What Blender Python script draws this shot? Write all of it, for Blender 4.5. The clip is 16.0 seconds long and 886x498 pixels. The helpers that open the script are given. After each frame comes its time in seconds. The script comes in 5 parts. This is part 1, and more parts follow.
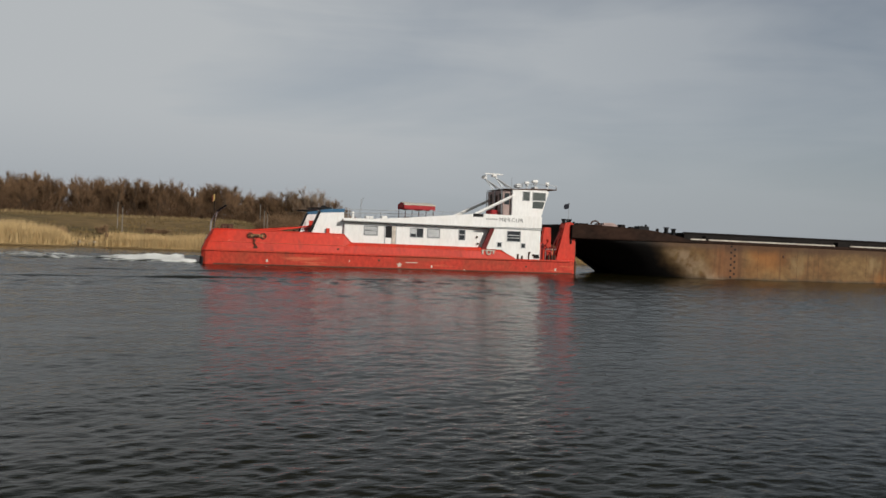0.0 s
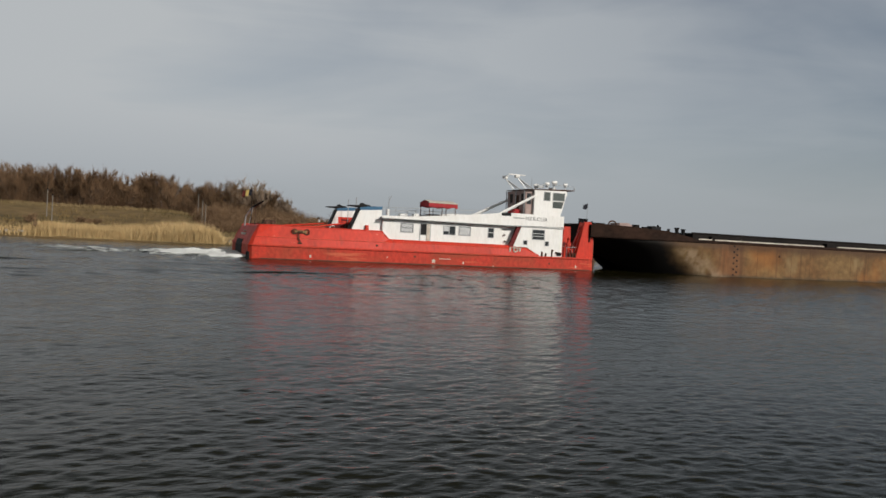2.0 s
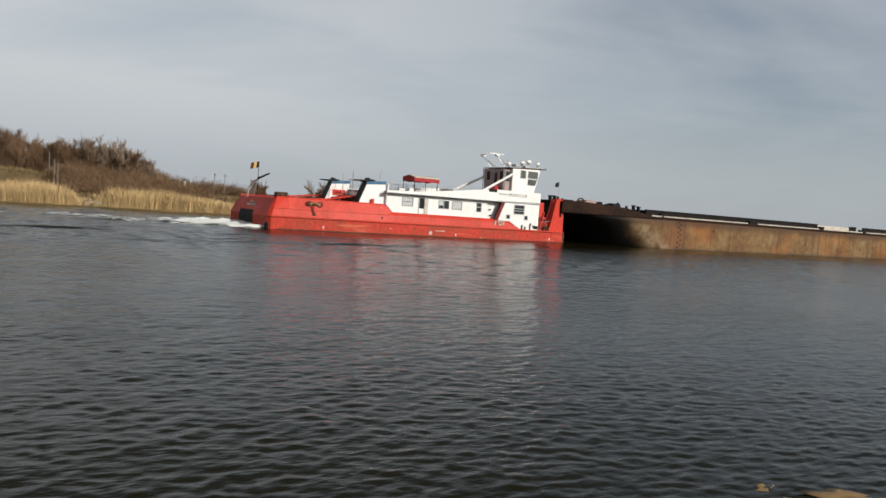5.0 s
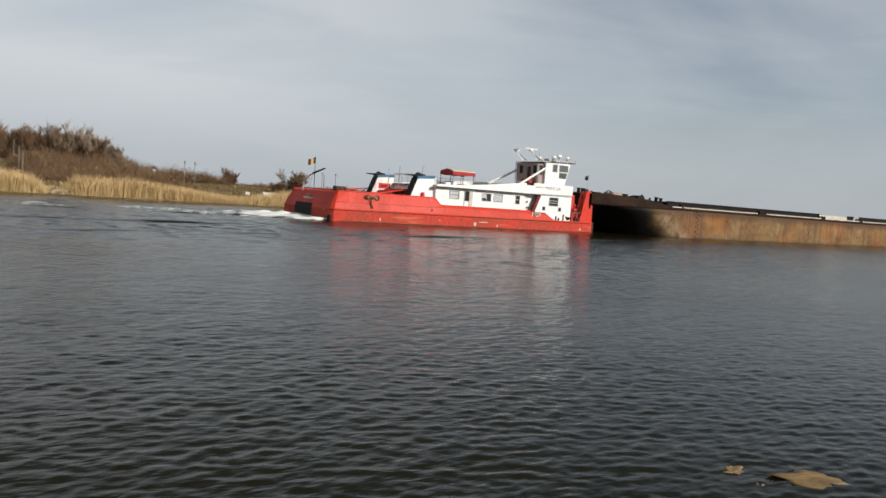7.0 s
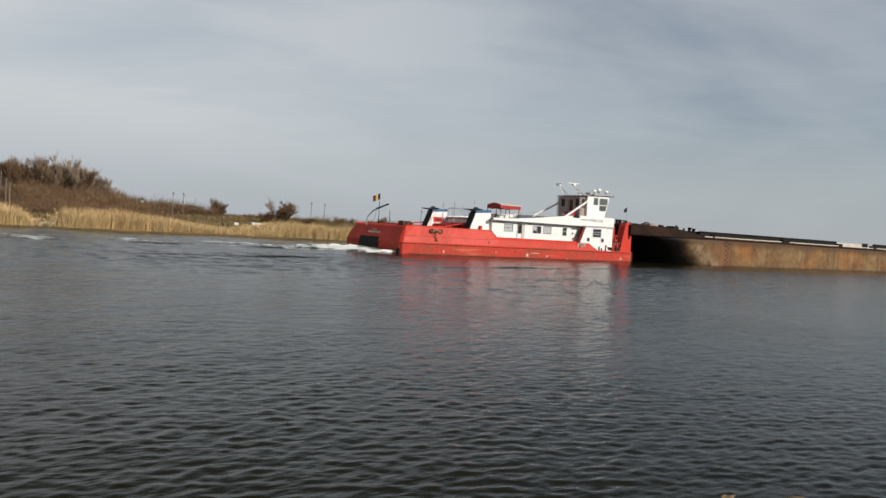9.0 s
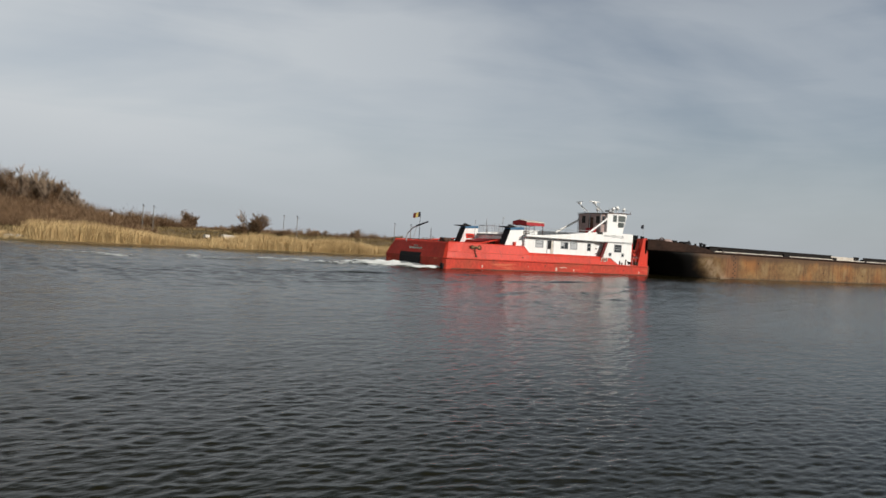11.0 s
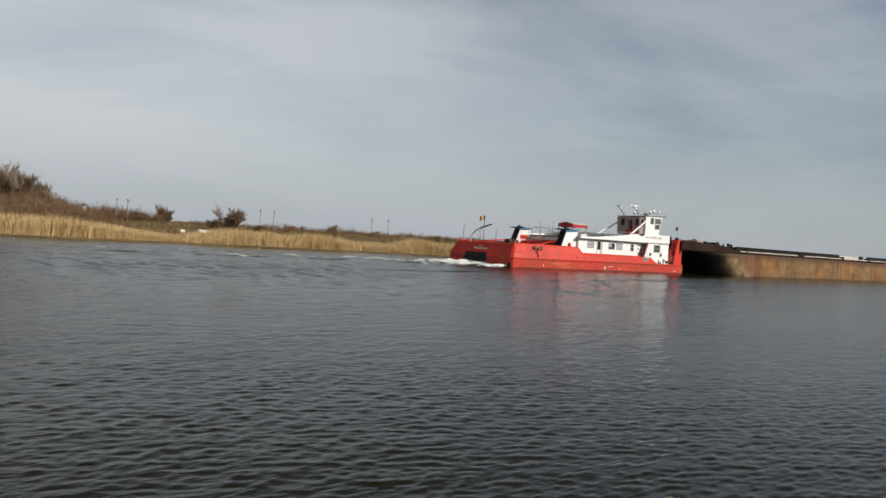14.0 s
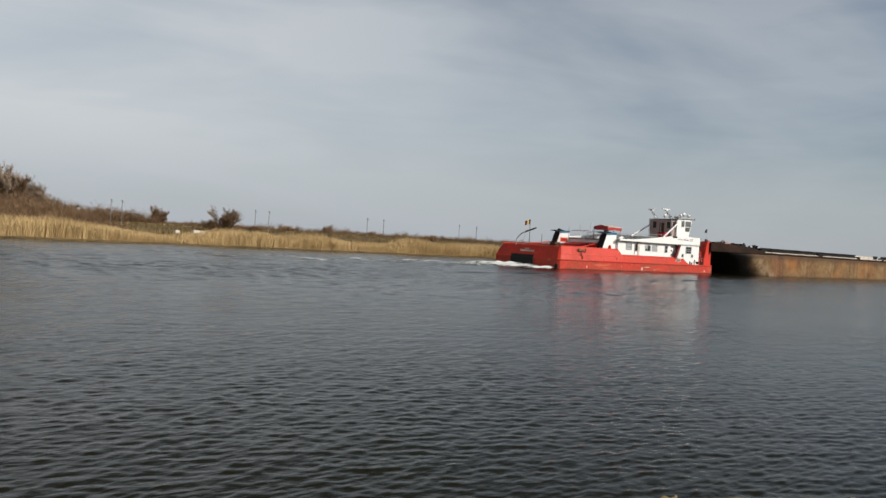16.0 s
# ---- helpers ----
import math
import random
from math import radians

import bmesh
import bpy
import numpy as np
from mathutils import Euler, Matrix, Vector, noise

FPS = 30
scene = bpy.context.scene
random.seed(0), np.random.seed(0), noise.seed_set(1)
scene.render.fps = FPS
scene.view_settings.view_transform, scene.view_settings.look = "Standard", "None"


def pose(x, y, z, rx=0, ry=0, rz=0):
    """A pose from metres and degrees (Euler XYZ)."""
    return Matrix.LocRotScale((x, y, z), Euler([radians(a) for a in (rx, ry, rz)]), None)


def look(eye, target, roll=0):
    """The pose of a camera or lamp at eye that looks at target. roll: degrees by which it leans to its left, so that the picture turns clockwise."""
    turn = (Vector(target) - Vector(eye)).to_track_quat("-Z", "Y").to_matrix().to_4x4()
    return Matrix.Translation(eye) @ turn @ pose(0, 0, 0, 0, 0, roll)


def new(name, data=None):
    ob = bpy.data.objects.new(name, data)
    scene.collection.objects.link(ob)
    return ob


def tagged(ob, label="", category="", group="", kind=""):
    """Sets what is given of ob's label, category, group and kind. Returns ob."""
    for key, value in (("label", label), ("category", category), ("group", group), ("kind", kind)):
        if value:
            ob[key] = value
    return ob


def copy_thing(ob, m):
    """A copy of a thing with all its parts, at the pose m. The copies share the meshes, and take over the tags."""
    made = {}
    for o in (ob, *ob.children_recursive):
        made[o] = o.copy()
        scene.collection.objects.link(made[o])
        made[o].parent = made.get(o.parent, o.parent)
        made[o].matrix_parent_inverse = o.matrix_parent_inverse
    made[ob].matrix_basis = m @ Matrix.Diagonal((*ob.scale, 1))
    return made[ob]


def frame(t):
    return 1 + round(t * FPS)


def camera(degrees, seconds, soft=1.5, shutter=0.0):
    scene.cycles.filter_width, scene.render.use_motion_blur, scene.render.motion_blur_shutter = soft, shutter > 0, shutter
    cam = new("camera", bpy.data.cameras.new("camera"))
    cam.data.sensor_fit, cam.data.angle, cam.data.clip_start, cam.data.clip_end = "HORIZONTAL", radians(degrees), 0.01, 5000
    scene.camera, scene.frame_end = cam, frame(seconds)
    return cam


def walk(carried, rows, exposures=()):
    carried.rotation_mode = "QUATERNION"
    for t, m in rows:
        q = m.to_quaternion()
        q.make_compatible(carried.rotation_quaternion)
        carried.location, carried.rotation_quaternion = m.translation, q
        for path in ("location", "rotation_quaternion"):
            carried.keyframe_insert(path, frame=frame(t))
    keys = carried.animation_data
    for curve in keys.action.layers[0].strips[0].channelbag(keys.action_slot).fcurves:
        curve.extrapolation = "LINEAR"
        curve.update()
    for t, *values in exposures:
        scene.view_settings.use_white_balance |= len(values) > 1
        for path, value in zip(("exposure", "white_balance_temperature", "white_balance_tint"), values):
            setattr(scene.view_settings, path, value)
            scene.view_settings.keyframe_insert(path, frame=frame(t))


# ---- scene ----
# The canal runs along x; the camera stands on the near bank, the water's level is z = 0.
EYE = 2.82
cam = camera(60.6, 16.0, soft=1.55)
TURNS = [  # seconds, yaw, pitch, lean
    (0.0, -17.65, -0.78, 2.40),
    (0.5, -18.17, -0.66, 2.36),
    (1.0, -19.15, -0.57, 2.46),
    (1.5, -20.42, -0.81, 2.66),
    (2.0, -22.03, -1.08, 3.07),
    (2.5, -23.98, -1.32, 3.35),
    (3.0, -26.74, -1.41, 3.47),
    (3.5, -27.67, -2.02, 3.68),
    (4.0, -29.12, -2.51, 3.80),
    (6.5, -33.51, -3.56, 4.23),
    (7.0, -33.77, -3.81, 4.04),
    (7.5, -34.23, -3.60, 4.02),
    (8.0, -34.16, -3.10, 3.69),
    (8.5, -34.16, -2.37, 3.63),
    (9.0, -34.42, -1.60, 3.52),
    (11.5, -36.65, -0.47, 3.44),
    (12.0, -36.78, -0.42, 3.38),
    (12.5, -36.99, -0.50, 3.48),
    (13.0, -37.52, -0.55, 3.54),
    (13.5, -37.99, -0.61, 3.62),
    (14.0, -38.08, -0.78, 3.68),
    (14.5, -38.00, -0.85, 3.62),
    (15.0, -38.08, -0.76, 3.56),
    (15.5, -37.96, -0.79, 3.46),
    (16.0, -38.42, -0.77, 3.47),
]


def eye_pose(yaw, pitch, lean):
    return pose(0, 0, EYE, 90 + pitch, 0, yaw) @ pose(0, 0, 0, 0, 0, lean)


walk(cam, [(t, eye_pose(yaw, pitch, lean)) for t, yaw, pitch, lean in TURNS],
     exposures=[(0.0, -0.05), (2.0, -0.03), (3.5, 0.10), (6.5, 0.42), (7.5, 0.41), (9.0, 0.34), (12.0, 0.31), (16.0, 0.36)])

# ---- light ----
SUN = Vector((0.42, -0.76, 0.43)).normalized()
sun_data = bpy.data.lights.new("sun", "SUN")
sun_data.energy, sun_data.angle, sun_data.color = 3.4, radians(0.8), (1.0, 0.94, 0.85)
sun = new("sun", sun_data)
sun.matrix_world = look(SUN * 300, (0, 0, 0))


def make_world():
    w = bpy.data.worlds.new("sky")
    scene.world = w
    w.use_nodes = True
    nt = w.node_tree
    nt.nodes.clear()
    N = lambda k, **v: node(nt, k, **v)
    out, bg = N("ShaderNodeOutputWorld"), N("ShaderNodeBackground")
    sky = N("ShaderNodeTexSky")
    sky.sky_type, sky.sun_disc = "NISHITA", False
    sky.sun_elevation, sky.sun_rotation = math.asin(SUN.z), math.atan2(SUN.x, SUN.y)
    sky.air_density, sky.dust_density = 1.0, 1.0
    dim = N("ShaderNodeVectorMath", operation="MULTIPLY")
    dim.inputs[1].default_value = (0.0440, 0.0478, 0.0520)
    nt.links.new(sky.outputs[0], dim.inputs[0])
    co = N("ShaderNodeTexCoord")
    mp = N("ShaderNodeMapping")
    mp.inputs["Rotation"].default_value = (radians(14), radians(-8), radians(25))
    mp.inputs["Scale"].default_value = (1.0, 1.6, 3.4)
    nt.links.new(co.outputs["Generated"], mp.inputs[0])
    n1 = N("ShaderNodeTexNoise")
    n1.inputs["Scale"].default_value, n1.inputs["Detail"].default_value, n1.inputs["Roughness"].default_value = 1.25, 5.0, 0.5
    n1.inputs["Distortion"].default_value = 0.5
    nt.links.new(mp.outputs[0], n1.inputs["Vector"])
    ramp = N("ShaderNodeValToRGB")
    ramp.color_ramp.elements[0].position, ramp.color_ramp.elements[1].position = 0.28, 0.68
    ramp.color_ramp.elements[0].color = (0.34, 0.34, 0.34, 1)
    ramp.color_ramp.elements[1].color = (0.92, 0.92, 0.92, 1)
    n2 = N("ShaderNodeTexNoise")
    mp2 = N("ShaderNodeMapping")
    mp2.inputs["Rotation"].default_value = (radians(10), radians(-16), radians(20))
    mp2.inputs["Scale"].default_value = (0.9, 1.4, 8.0)
    nt.links.new(co.outputs["Generated"], mp2.inputs[0])
    n2.inputs["Scale"].default_value, n2.inputs["Detail"].default_value, n2.inputs["Roughness"].default_value = 2.2, 6.0, 0.55
    n2.inputs["Distortion"].default_value = 0.7
    nt.links.new(mp2.outputs[0], n2.inputs["Vector"])
    wisps = N("ShaderNodeMapRange")
    wisps.inputs["From Min"].default_value, wisps.inputs["From Max"].default_value = 0.3, 0.7
    wisps.inputs["To Min"].default_value, wisps.inputs["To Max"].default_value = -0.045, 0.06
    nt.links.new(n2.outputs["Fac"], wisps.inputs["Value"])
    both = N("ShaderNodeMath", operation="ADD")
    nt.links.new(n1.outputs["Fac"], both.inputs[0])
    nt.links.new(wisps.outputs[0], both.inputs[1])
    nt.links.new(both.outputs[0], ramp.inputs[0])
    # thin high cloud is denser up the canal (towards -x) than down it
    sep = N("ShaderNodeSeparateXYZ")
    nt.links.new(co.outputs["Generated"], sep.inputs[0])
    side = N("ShaderNodeMapRange")
    side.inputs["From Min"].default_value, side.inputs["From Max"].default_value = -0.3, 1.0
    side.inputs["To Min"].default_value, side.inputs["To Max"].default_value = 0.46, -0.50
    nt.links.new(sep.outputs["X"], side.inputs["Value"])
    add = N("ShaderNodeMath", operation="ADD", use_clamp=True)
    nt.links.new(ramp.outputs[0], add.inputs[0])
    nt.links.new(side.outputs[0], add.inputs[1])
    mix = N("ShaderNodeMix", data_type="RGBA")
    nt.links.new(dim.outputs[0], mix.inputs["A"])
    mix.inputs["B"].default_value = (0.468, 0.492, 0.510, 1)
    # the cloud thins out overhead
    over = N("ShaderNodeMapRange", interpolation_type="SMOOTHSTEP")
    over.inputs["From Min"].default_value, over.inputs["From Max"].default_value = 0.27, 0.48
    over.inputs["To Min"].default_value, over.inputs["To Max"].default_value = 1.0, 0.0
    nt.links.new(sep.outputs["Z"], over.inputs["Value"])
    thin = N("ShaderNodeMath", operation="MULTIPLY")
    nt.links.new(add.outputs[0], thin.inputs[0])
    nt.links.new(over.outputs[0], thin.inputs[1])
    nt.links.new(thin.outputs[0], mix.inputs["Factor"])
    # a thin grey veil overhead
    veil = N("ShaderNodeMapRange", interpolation_type="SMOOTHSTEP")
    veil.inputs["From Min"].default_value, veil.inputs["From Max"].default_value = 0.27, 0.62
    veil.inputs["To Min"].default_value, veil.inputs["To Max"].default_value = 0.0, 0.8
    nt.links.new(sep.outputs["Z"], veil.inputs["Value"])
    mix3 = N("ShaderNodeMix", data_type="RGBA")
    nt.links.new(veil.outputs[0], mix3.inputs["Factor"])
    nt.links.new(mix.outputs["Result"], mix3.inputs["A"])
    mix3.inputs["B"].default_value = (0.165, 0.163, 0.138, 1)
    # haze towards the horizon
    haze = N("ShaderNodeMapRange", interpolation_type="SMOOTHSTEP")
    haze.inputs["From Min"].default_value, haze.inputs["From Max"].default_value = 0.0, 0.16
    haze.inputs["To Min"].default_value, haze.inputs["To Max"].default_value = 0.75, 0.0
    nt.links.new(sep.outputs["Z"], haze.inputs["Value"])
    mix2 = N("ShaderNodeMix", data_type="RGBA")
    nt.links.new(haze.outputs[0], mix2.inputs["Factor"])
    nt.links.new(mix3.outputs["Result"], mix2.inputs["A"])
    mix2.inputs["B"].default_value = (0.33, 0.36, 0.392, 1)
    nt.links.new(mix2.outputs["Result"], bg.inputs[0])
    nt.links.new(bg.outputs[0], out.inputs[0])


def node(nt, kind, **values):
    n = nt.nodes.new(kind)
    for k, v in values.items():
        if k == "operation":
            n.operation = v
        elif k == "use_clamp":
            n.use_clamp = v
        elif k == "data_type":
            n.data_type = v
        elif k == "interpolation_type":
            n.interpolation_type = v
    return n


make_world()


# ---- materials ----
def mat(name, color, rough=0.6, metal=0.0, other=None, scale=3.0, stretch=(1, 1, 1), amount=0.5, grime=0.25, bump=0.0, bump_scale=20.0, spread=0.0):
    """A surface of a colour that drifts to a second one in patches, with fine grime and relief. spread: how much it differs from piece to piece."""
    m = bpy.data.materials.new(name)
    m.use_nodes = True
    nt = m.node_tree
    b = nt.nodes["Principled BSDF"]
    b.inputs["Metallic"].default_value = metal
    co = nt.nodes.new("ShaderNodeTexCoord")
    mp = nt.nodes.new("ShaderNodeMapping")
    mp.inputs["Scale"].default_value = stretch
    nt.links.new(co.outputs["Object"], mp.inputs[0])
    n1, n2 = nt.nodes.new("ShaderNodeTexNoise"), nt.nodes.new("ShaderNodeTexNoise")
    n1.inputs["Scale"].default_value, n1.inputs["Detail"].default_value = scale, 5.0
    n2.inputs["Scale"].default_value, n2.inputs["Detail"].default_value = scale * 7.0, 4.0
    nt.links.new(mp.outputs[0], n1.inputs["Vector"])
    nt.links.new(mp.outputs[0], n2.inputs["Vector"])
    r1 = nt.nodes.new("ShaderNodeMapRange")
    r1.inputs["From Min"].default_value, r1.inputs["From Max"].default_value = 0.42, 0.68
    r1.inputs["To Max"].default_value = amount
    nt.links.new(n1.outputs["Fac"], r1.inputs["Value"])
    mix = nt.nodes.new("ShaderNodeMix")
    mix.data_type = "RGBA"
    mix.inputs["A"].default_value = (*color, 1)
    mix.inputs["B"].default_value = (*(other or [c * 0.6 for c in color]), 1)
    nt.links.new(r1.outputs[0], mix.inputs["Factor"])
    r2 = nt.nodes.new("ShaderNodeMapRange")
    r2.inputs["From Min"].default_value, r2.inputs["From Max"].default_value = 0.3, 0.7
    r2.inputs["To Min"].default_value, r2.inputs["To Max"].default_value = 1.0 - grime, 1.0 + grime * 0.4
    nt.links.new(n2.outputs["Fac"], r2.inputs["Value"])
    mul = nt.nodes.new("ShaderNodeVectorMath")
    mul.operation = "SCALE"
    nt.links.new(mix.outputs["Result"], mul.inputs[0])
    last = r2.outputs[0]
    if spread:
        geo = nt.nodes.new("ShaderNodeNewGeometry")
        r3 = nt.nodes.new("ShaderNodeMapRange")
        r3.inputs["To Min"].default_value, r3.inputs["To Max"].default_value = 1.0 - spread, 1.0 + spread
        nt.links.new(geo.outputs["Random Per Island"], r3.inputs["Value"])
        mm = nt.nodes.new("ShaderNodeMath")
        mm.operation = "MULTIPLY"
        nt.links.new(last, mm.inputs[0])
        nt.links.new(r3.outputs[0], mm.inputs[1])
        last = mm.outputs[0]
    nt.links.new(last, mul.inputs["Scale"])
    nt.links.new(mul.outputs[0], b.inputs["Base Color"])
    rr = nt.nodes.new("ShaderNodeMapRange")
    rr.inputs["To Min"].default_value, rr.inputs["To Max"].default_value = max(0.03, rough - 0.12), min(1.0, rough + 0.12)
    nt.links.new(n1.outputs["Fac"], rr.inputs["Value"])
    nt.links.new(rr.outputs[0], b.inputs["Roughness"])
    if bump:
        n3 = nt.nodes.new("ShaderNodeTexNoise")
        n3.inputs["Scale"].default_value, n3.inputs["Detail"].default_value = bump_scale, 3.0
        nt.links.new(mp.outputs[0], n3.inputs["Vector"])
        bp = nt.nodes.new("ShaderNodeBump")
        bp.inputs["Distance"].default_value = bump
        nt.links.new(n3.outputs["Fac"], bp.inputs["Height"])
        nt.links.new(bp.outputs[0], b.inputs["Normal"])
    return m


WAVES = 1.0


def water_material():
    m = bpy.data.materials.new("canal_water")
    m.use_nodes = True
    nt = m.node_tree
    b = nt.nodes["Principled BSDF"]
    b.inputs["Base Color"].default_value = (0.0080, 0.0072, 0.0018, 1)
    b.inputs["Roughness"].default_value = 0.16
    b.inputs["IOR"].default_value = 1.333
    b.inputs["Specular IOR Level"].default_value = 0.22
    b.inputs["Specular Tint"].default_value = (0.98, 1.0, 0.80, 1)
    co = nt.nodes.new("ShaderNodeTexCoord")
    last = None
    #            scale  stretch            turn  height
    for k, st, turn, dist in ((1.6, (0.5, 1.0, 1), 12, 0.055), (5.0, (0.5, 1.0, 1), -14, 0.028), (13.0, (0.6, 1.0, 1), 8, 0.009)):
        mp = nt.nodes.new("ShaderNodeMapping")
        mp.inputs["Scale"].default_value = st
        mp.inputs["Rotation"].default_value = (0, 0, radians(turn))
        nt.links.new(co.outputs["Object"], mp.inputs[0])
        n = nt.nodes.new("ShaderNodeTexNoise")
        n.inputs["Scale"].default_value, n.inputs["Detail"].default_value, n.inputs["Roughness"].default_value = k, 2.0, 0.45
        n.inputs["Distortion"].default_value = 0.4
        nt.links.new(mp.outputs[0], n.inputs["Vector"])
        mu = nt.nodes.new("ShaderNodeMath")
        mu.operation = "MULTIPLY"
        mu.inputs[1].default_value = dist * WAVES
        nt.links.new(n.outputs["Fac"], mu.inputs[0])
        if last is None:
            last = mu.outputs[0]
        else:
            ad = nt.nodes.new("ShaderNodeMath")
            ad.operation = "ADD"
            nt.links.new(last, ad.inputs[0])
            nt.links.new(mu.outputs[0], ad.inputs[1])
            last = ad.outputs[0]
    # calmer slicks and rougher patches
    sl = nt.nodes.new("ShaderNodeTexNoise")
    sl.inputs["Scale"].default_value, sl.inputs["Detail"].default_value = 0.05, 2.0
    nt.links.new(co.outputs["Object"], sl.inputs["Vector"])
    sr = nt.nodes.new("ShaderNodeMapRange")
    sr.inputs["From Min"].default_value, sr.inputs["From Max"].default_value = 0.38, 0.62
    sr.inputs["To Min"].default_value, sr.inputs["To Max"].default_value = 0.6, 1.1
    nt.links.new(sl.outputs["Fac"], sr.inputs["Value"])
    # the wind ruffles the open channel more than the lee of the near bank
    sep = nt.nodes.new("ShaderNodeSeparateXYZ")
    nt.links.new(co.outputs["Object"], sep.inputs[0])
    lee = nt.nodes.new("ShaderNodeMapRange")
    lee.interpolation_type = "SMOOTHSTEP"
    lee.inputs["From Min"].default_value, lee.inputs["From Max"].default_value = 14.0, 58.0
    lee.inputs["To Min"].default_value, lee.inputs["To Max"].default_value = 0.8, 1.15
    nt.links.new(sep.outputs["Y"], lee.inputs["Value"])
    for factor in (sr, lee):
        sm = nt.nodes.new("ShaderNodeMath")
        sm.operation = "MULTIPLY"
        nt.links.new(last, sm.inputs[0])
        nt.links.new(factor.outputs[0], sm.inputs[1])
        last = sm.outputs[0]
    bp = nt.nodes.new("ShaderNodeBump")
    bp.inputs["Distance"].default_value = 1.0
    nt.links.new(last, bp.inputs["Height"])
    nt.links.new(bp.outputs[0], b.inputs["Normal"])
    return m


def barge_material():
    """Ochre paint worn to rust in runs, darker along the top; the flared stern's shade is painted black up to a
    slanting line, with a painted pale light beside it.
    """
    m = mat("weathered_ochre_barge_side", (0.215, 0.132, 0.058), 0.75, other=(0.155, 0.078, 0.034), scale=0.22, stretch=(1, 1, 1.3), amount=1.0, grime=0.3, bump=0.015, bump_scale=3)
    nt = m.node_tree
    b = nt.nodes["Principled BSDF"]
    src = b.inputs["Base Color"].links[0].from_socket
    co = nt.nodes.new("ShaderNodeTexCoord")
    sep = nt.nodes.new("ShaderNodeSeparateXYZ")
    nt.links.new(co.outputs["Object"], sep.inputs[0])

    def math_node(op, a, c):
        n = nt.nodes.new("ShaderNodeMath")
        n.operation = op
        for i, v in enumerate((a, c)):
            if isinstance(v, (int, float)):
                n.inputs[i].default_value = v
            else:
                nt.links.new(v, n.inputs[i])
        return n.outputs[0]

    def smooth(v, lo, hi, a=0.0, c=1.0):
        n = nt.nodes.new("ShaderNodeMapRange")
        n.interpolation_type = "SMOOTHSTEP"
        n.inputs["From Min"].default_value, n.inputs["From Max"].default_value = lo, hi
        n.inputs["To Min"].default_value, n.inputs["To Max"].default_value = a, c
        nt.links.new(v, n.inputs["Value"])
        return n.outputs[0]

    def fleck(scale, stretch):
        mp = nt.nodes.new("ShaderNodeMapping")
        mp.inputs["Scale"].default_value = stretch
        nt.links.new(co.outputs["Object"], mp.inputs[0])
        n = nt.nodes.new("ShaderNodeTexNoise")
        n.inputs["Scale"].default_value, n.inputs["Detail"].default_value = scale, 5.0
        nt.links.new(mp.outputs[0], n.inputs["Vector"])
        return n.outputs["Fac"]

    def over(fac, a, colour):
        mx = nt.nodes.new("ShaderNodeMix")
        mx.data_type = "RGBA"
        nt.links.new(fac, mx.inputs["Factor"])
        nt.links.new(a, mx.inputs["A"])
        mx.inputs["B"].default_value = (*colour, 1)
        return mx.outputs["Result"]

    runs = smooth(fleck(1.4, (1.0, 1.0, 0.12)), 0.55, 0.75, 0.0, 0.4)
    src = over(runs, src, (0.11, 0.05, 0.025))
    orange = smooth(fleck(0.16, (1.0, 1.0, 0.8)), 0.49, 0.66, 0.0, 0.55)
    src = over(orange, src, (0.33, 0.13, 0.035))
    red = math_node("MULTIPLY", smooth(math_node("ADD", sep.outputs["X"], math_node("MULTIPLY", fleck(0.7, (1, 1, 0.3)), 2.5)), 47.5, 49.5), smooth(sep.outputs["X"], 49.6, 51.6, 0.45, 0.0))
    src = over(red, src, (0.17, 0.055, 0.028))
    drips = smooth(fleck(0.8, (1.6, 1.0, 0.06)), 0.57, 0.66, 0.0, 0.45)
    src = over(drips, src, (0.085, 0.040, 0.022))
    pale = smooth(fleck(0.5, (0.8, 1.0, 0.5)), 0.55, 0.72, 0.0, 0.5)
    src = over(pale, src, (0.30, 0.22, 0.115))
    top = smooth(math_node("ADD", sep.outputs["Z"], math_node("MULTIPLY", fleck(0.5, (1, 1, 1)), 1.2)), 3.0, 3.9, 0.0, 0.8)
    src = over(top, src, (0.075, 0.042, 0.026))
    foot = smooth(math_node("ADD", sep.outputs["Z"], math_node("MULTIPLY", fleck(1.2, (1, 1, 1)), 0.5)), 0.25, 0.75, 0.85, 0.0)
    src = over(foot, src, (0.06, 0.05, 0.035))
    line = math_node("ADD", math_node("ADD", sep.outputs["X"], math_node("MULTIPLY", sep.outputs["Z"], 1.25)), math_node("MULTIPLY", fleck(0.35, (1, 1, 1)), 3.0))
    # light on the stern's bulge, painted pale in flecks along the dark edge
    bulge_light = math_node("MULTIPLY", math_node("MULTIPLY", smooth(line, 46.6, 48.2), smooth(line, 48.2, 51.0, 1.0, 0.0)), math_node("MULTIPLY", smooth(sep.outputs["Z"], 2.5, 3.1, 0.85, 0.0), smooth(fleck(0.9, (1, 1, 0.8)), 0.38, 0.62)))
    src = over(bulge_light, src, (0.40, 0.29, 0.19))
    # shade of the flared stern, painted black into the colour up to the line
    stern_shade = smooth(line, 45.4, 48.2, 1.0, 0.0)
    src = over(stern_shade, src, (0.006, 0.005, 0.0045))
    nt.links.new(src, b.inputs["Base Color"])
    b.inputs["Specular IOR Level"].default_value = 0.2
    return m


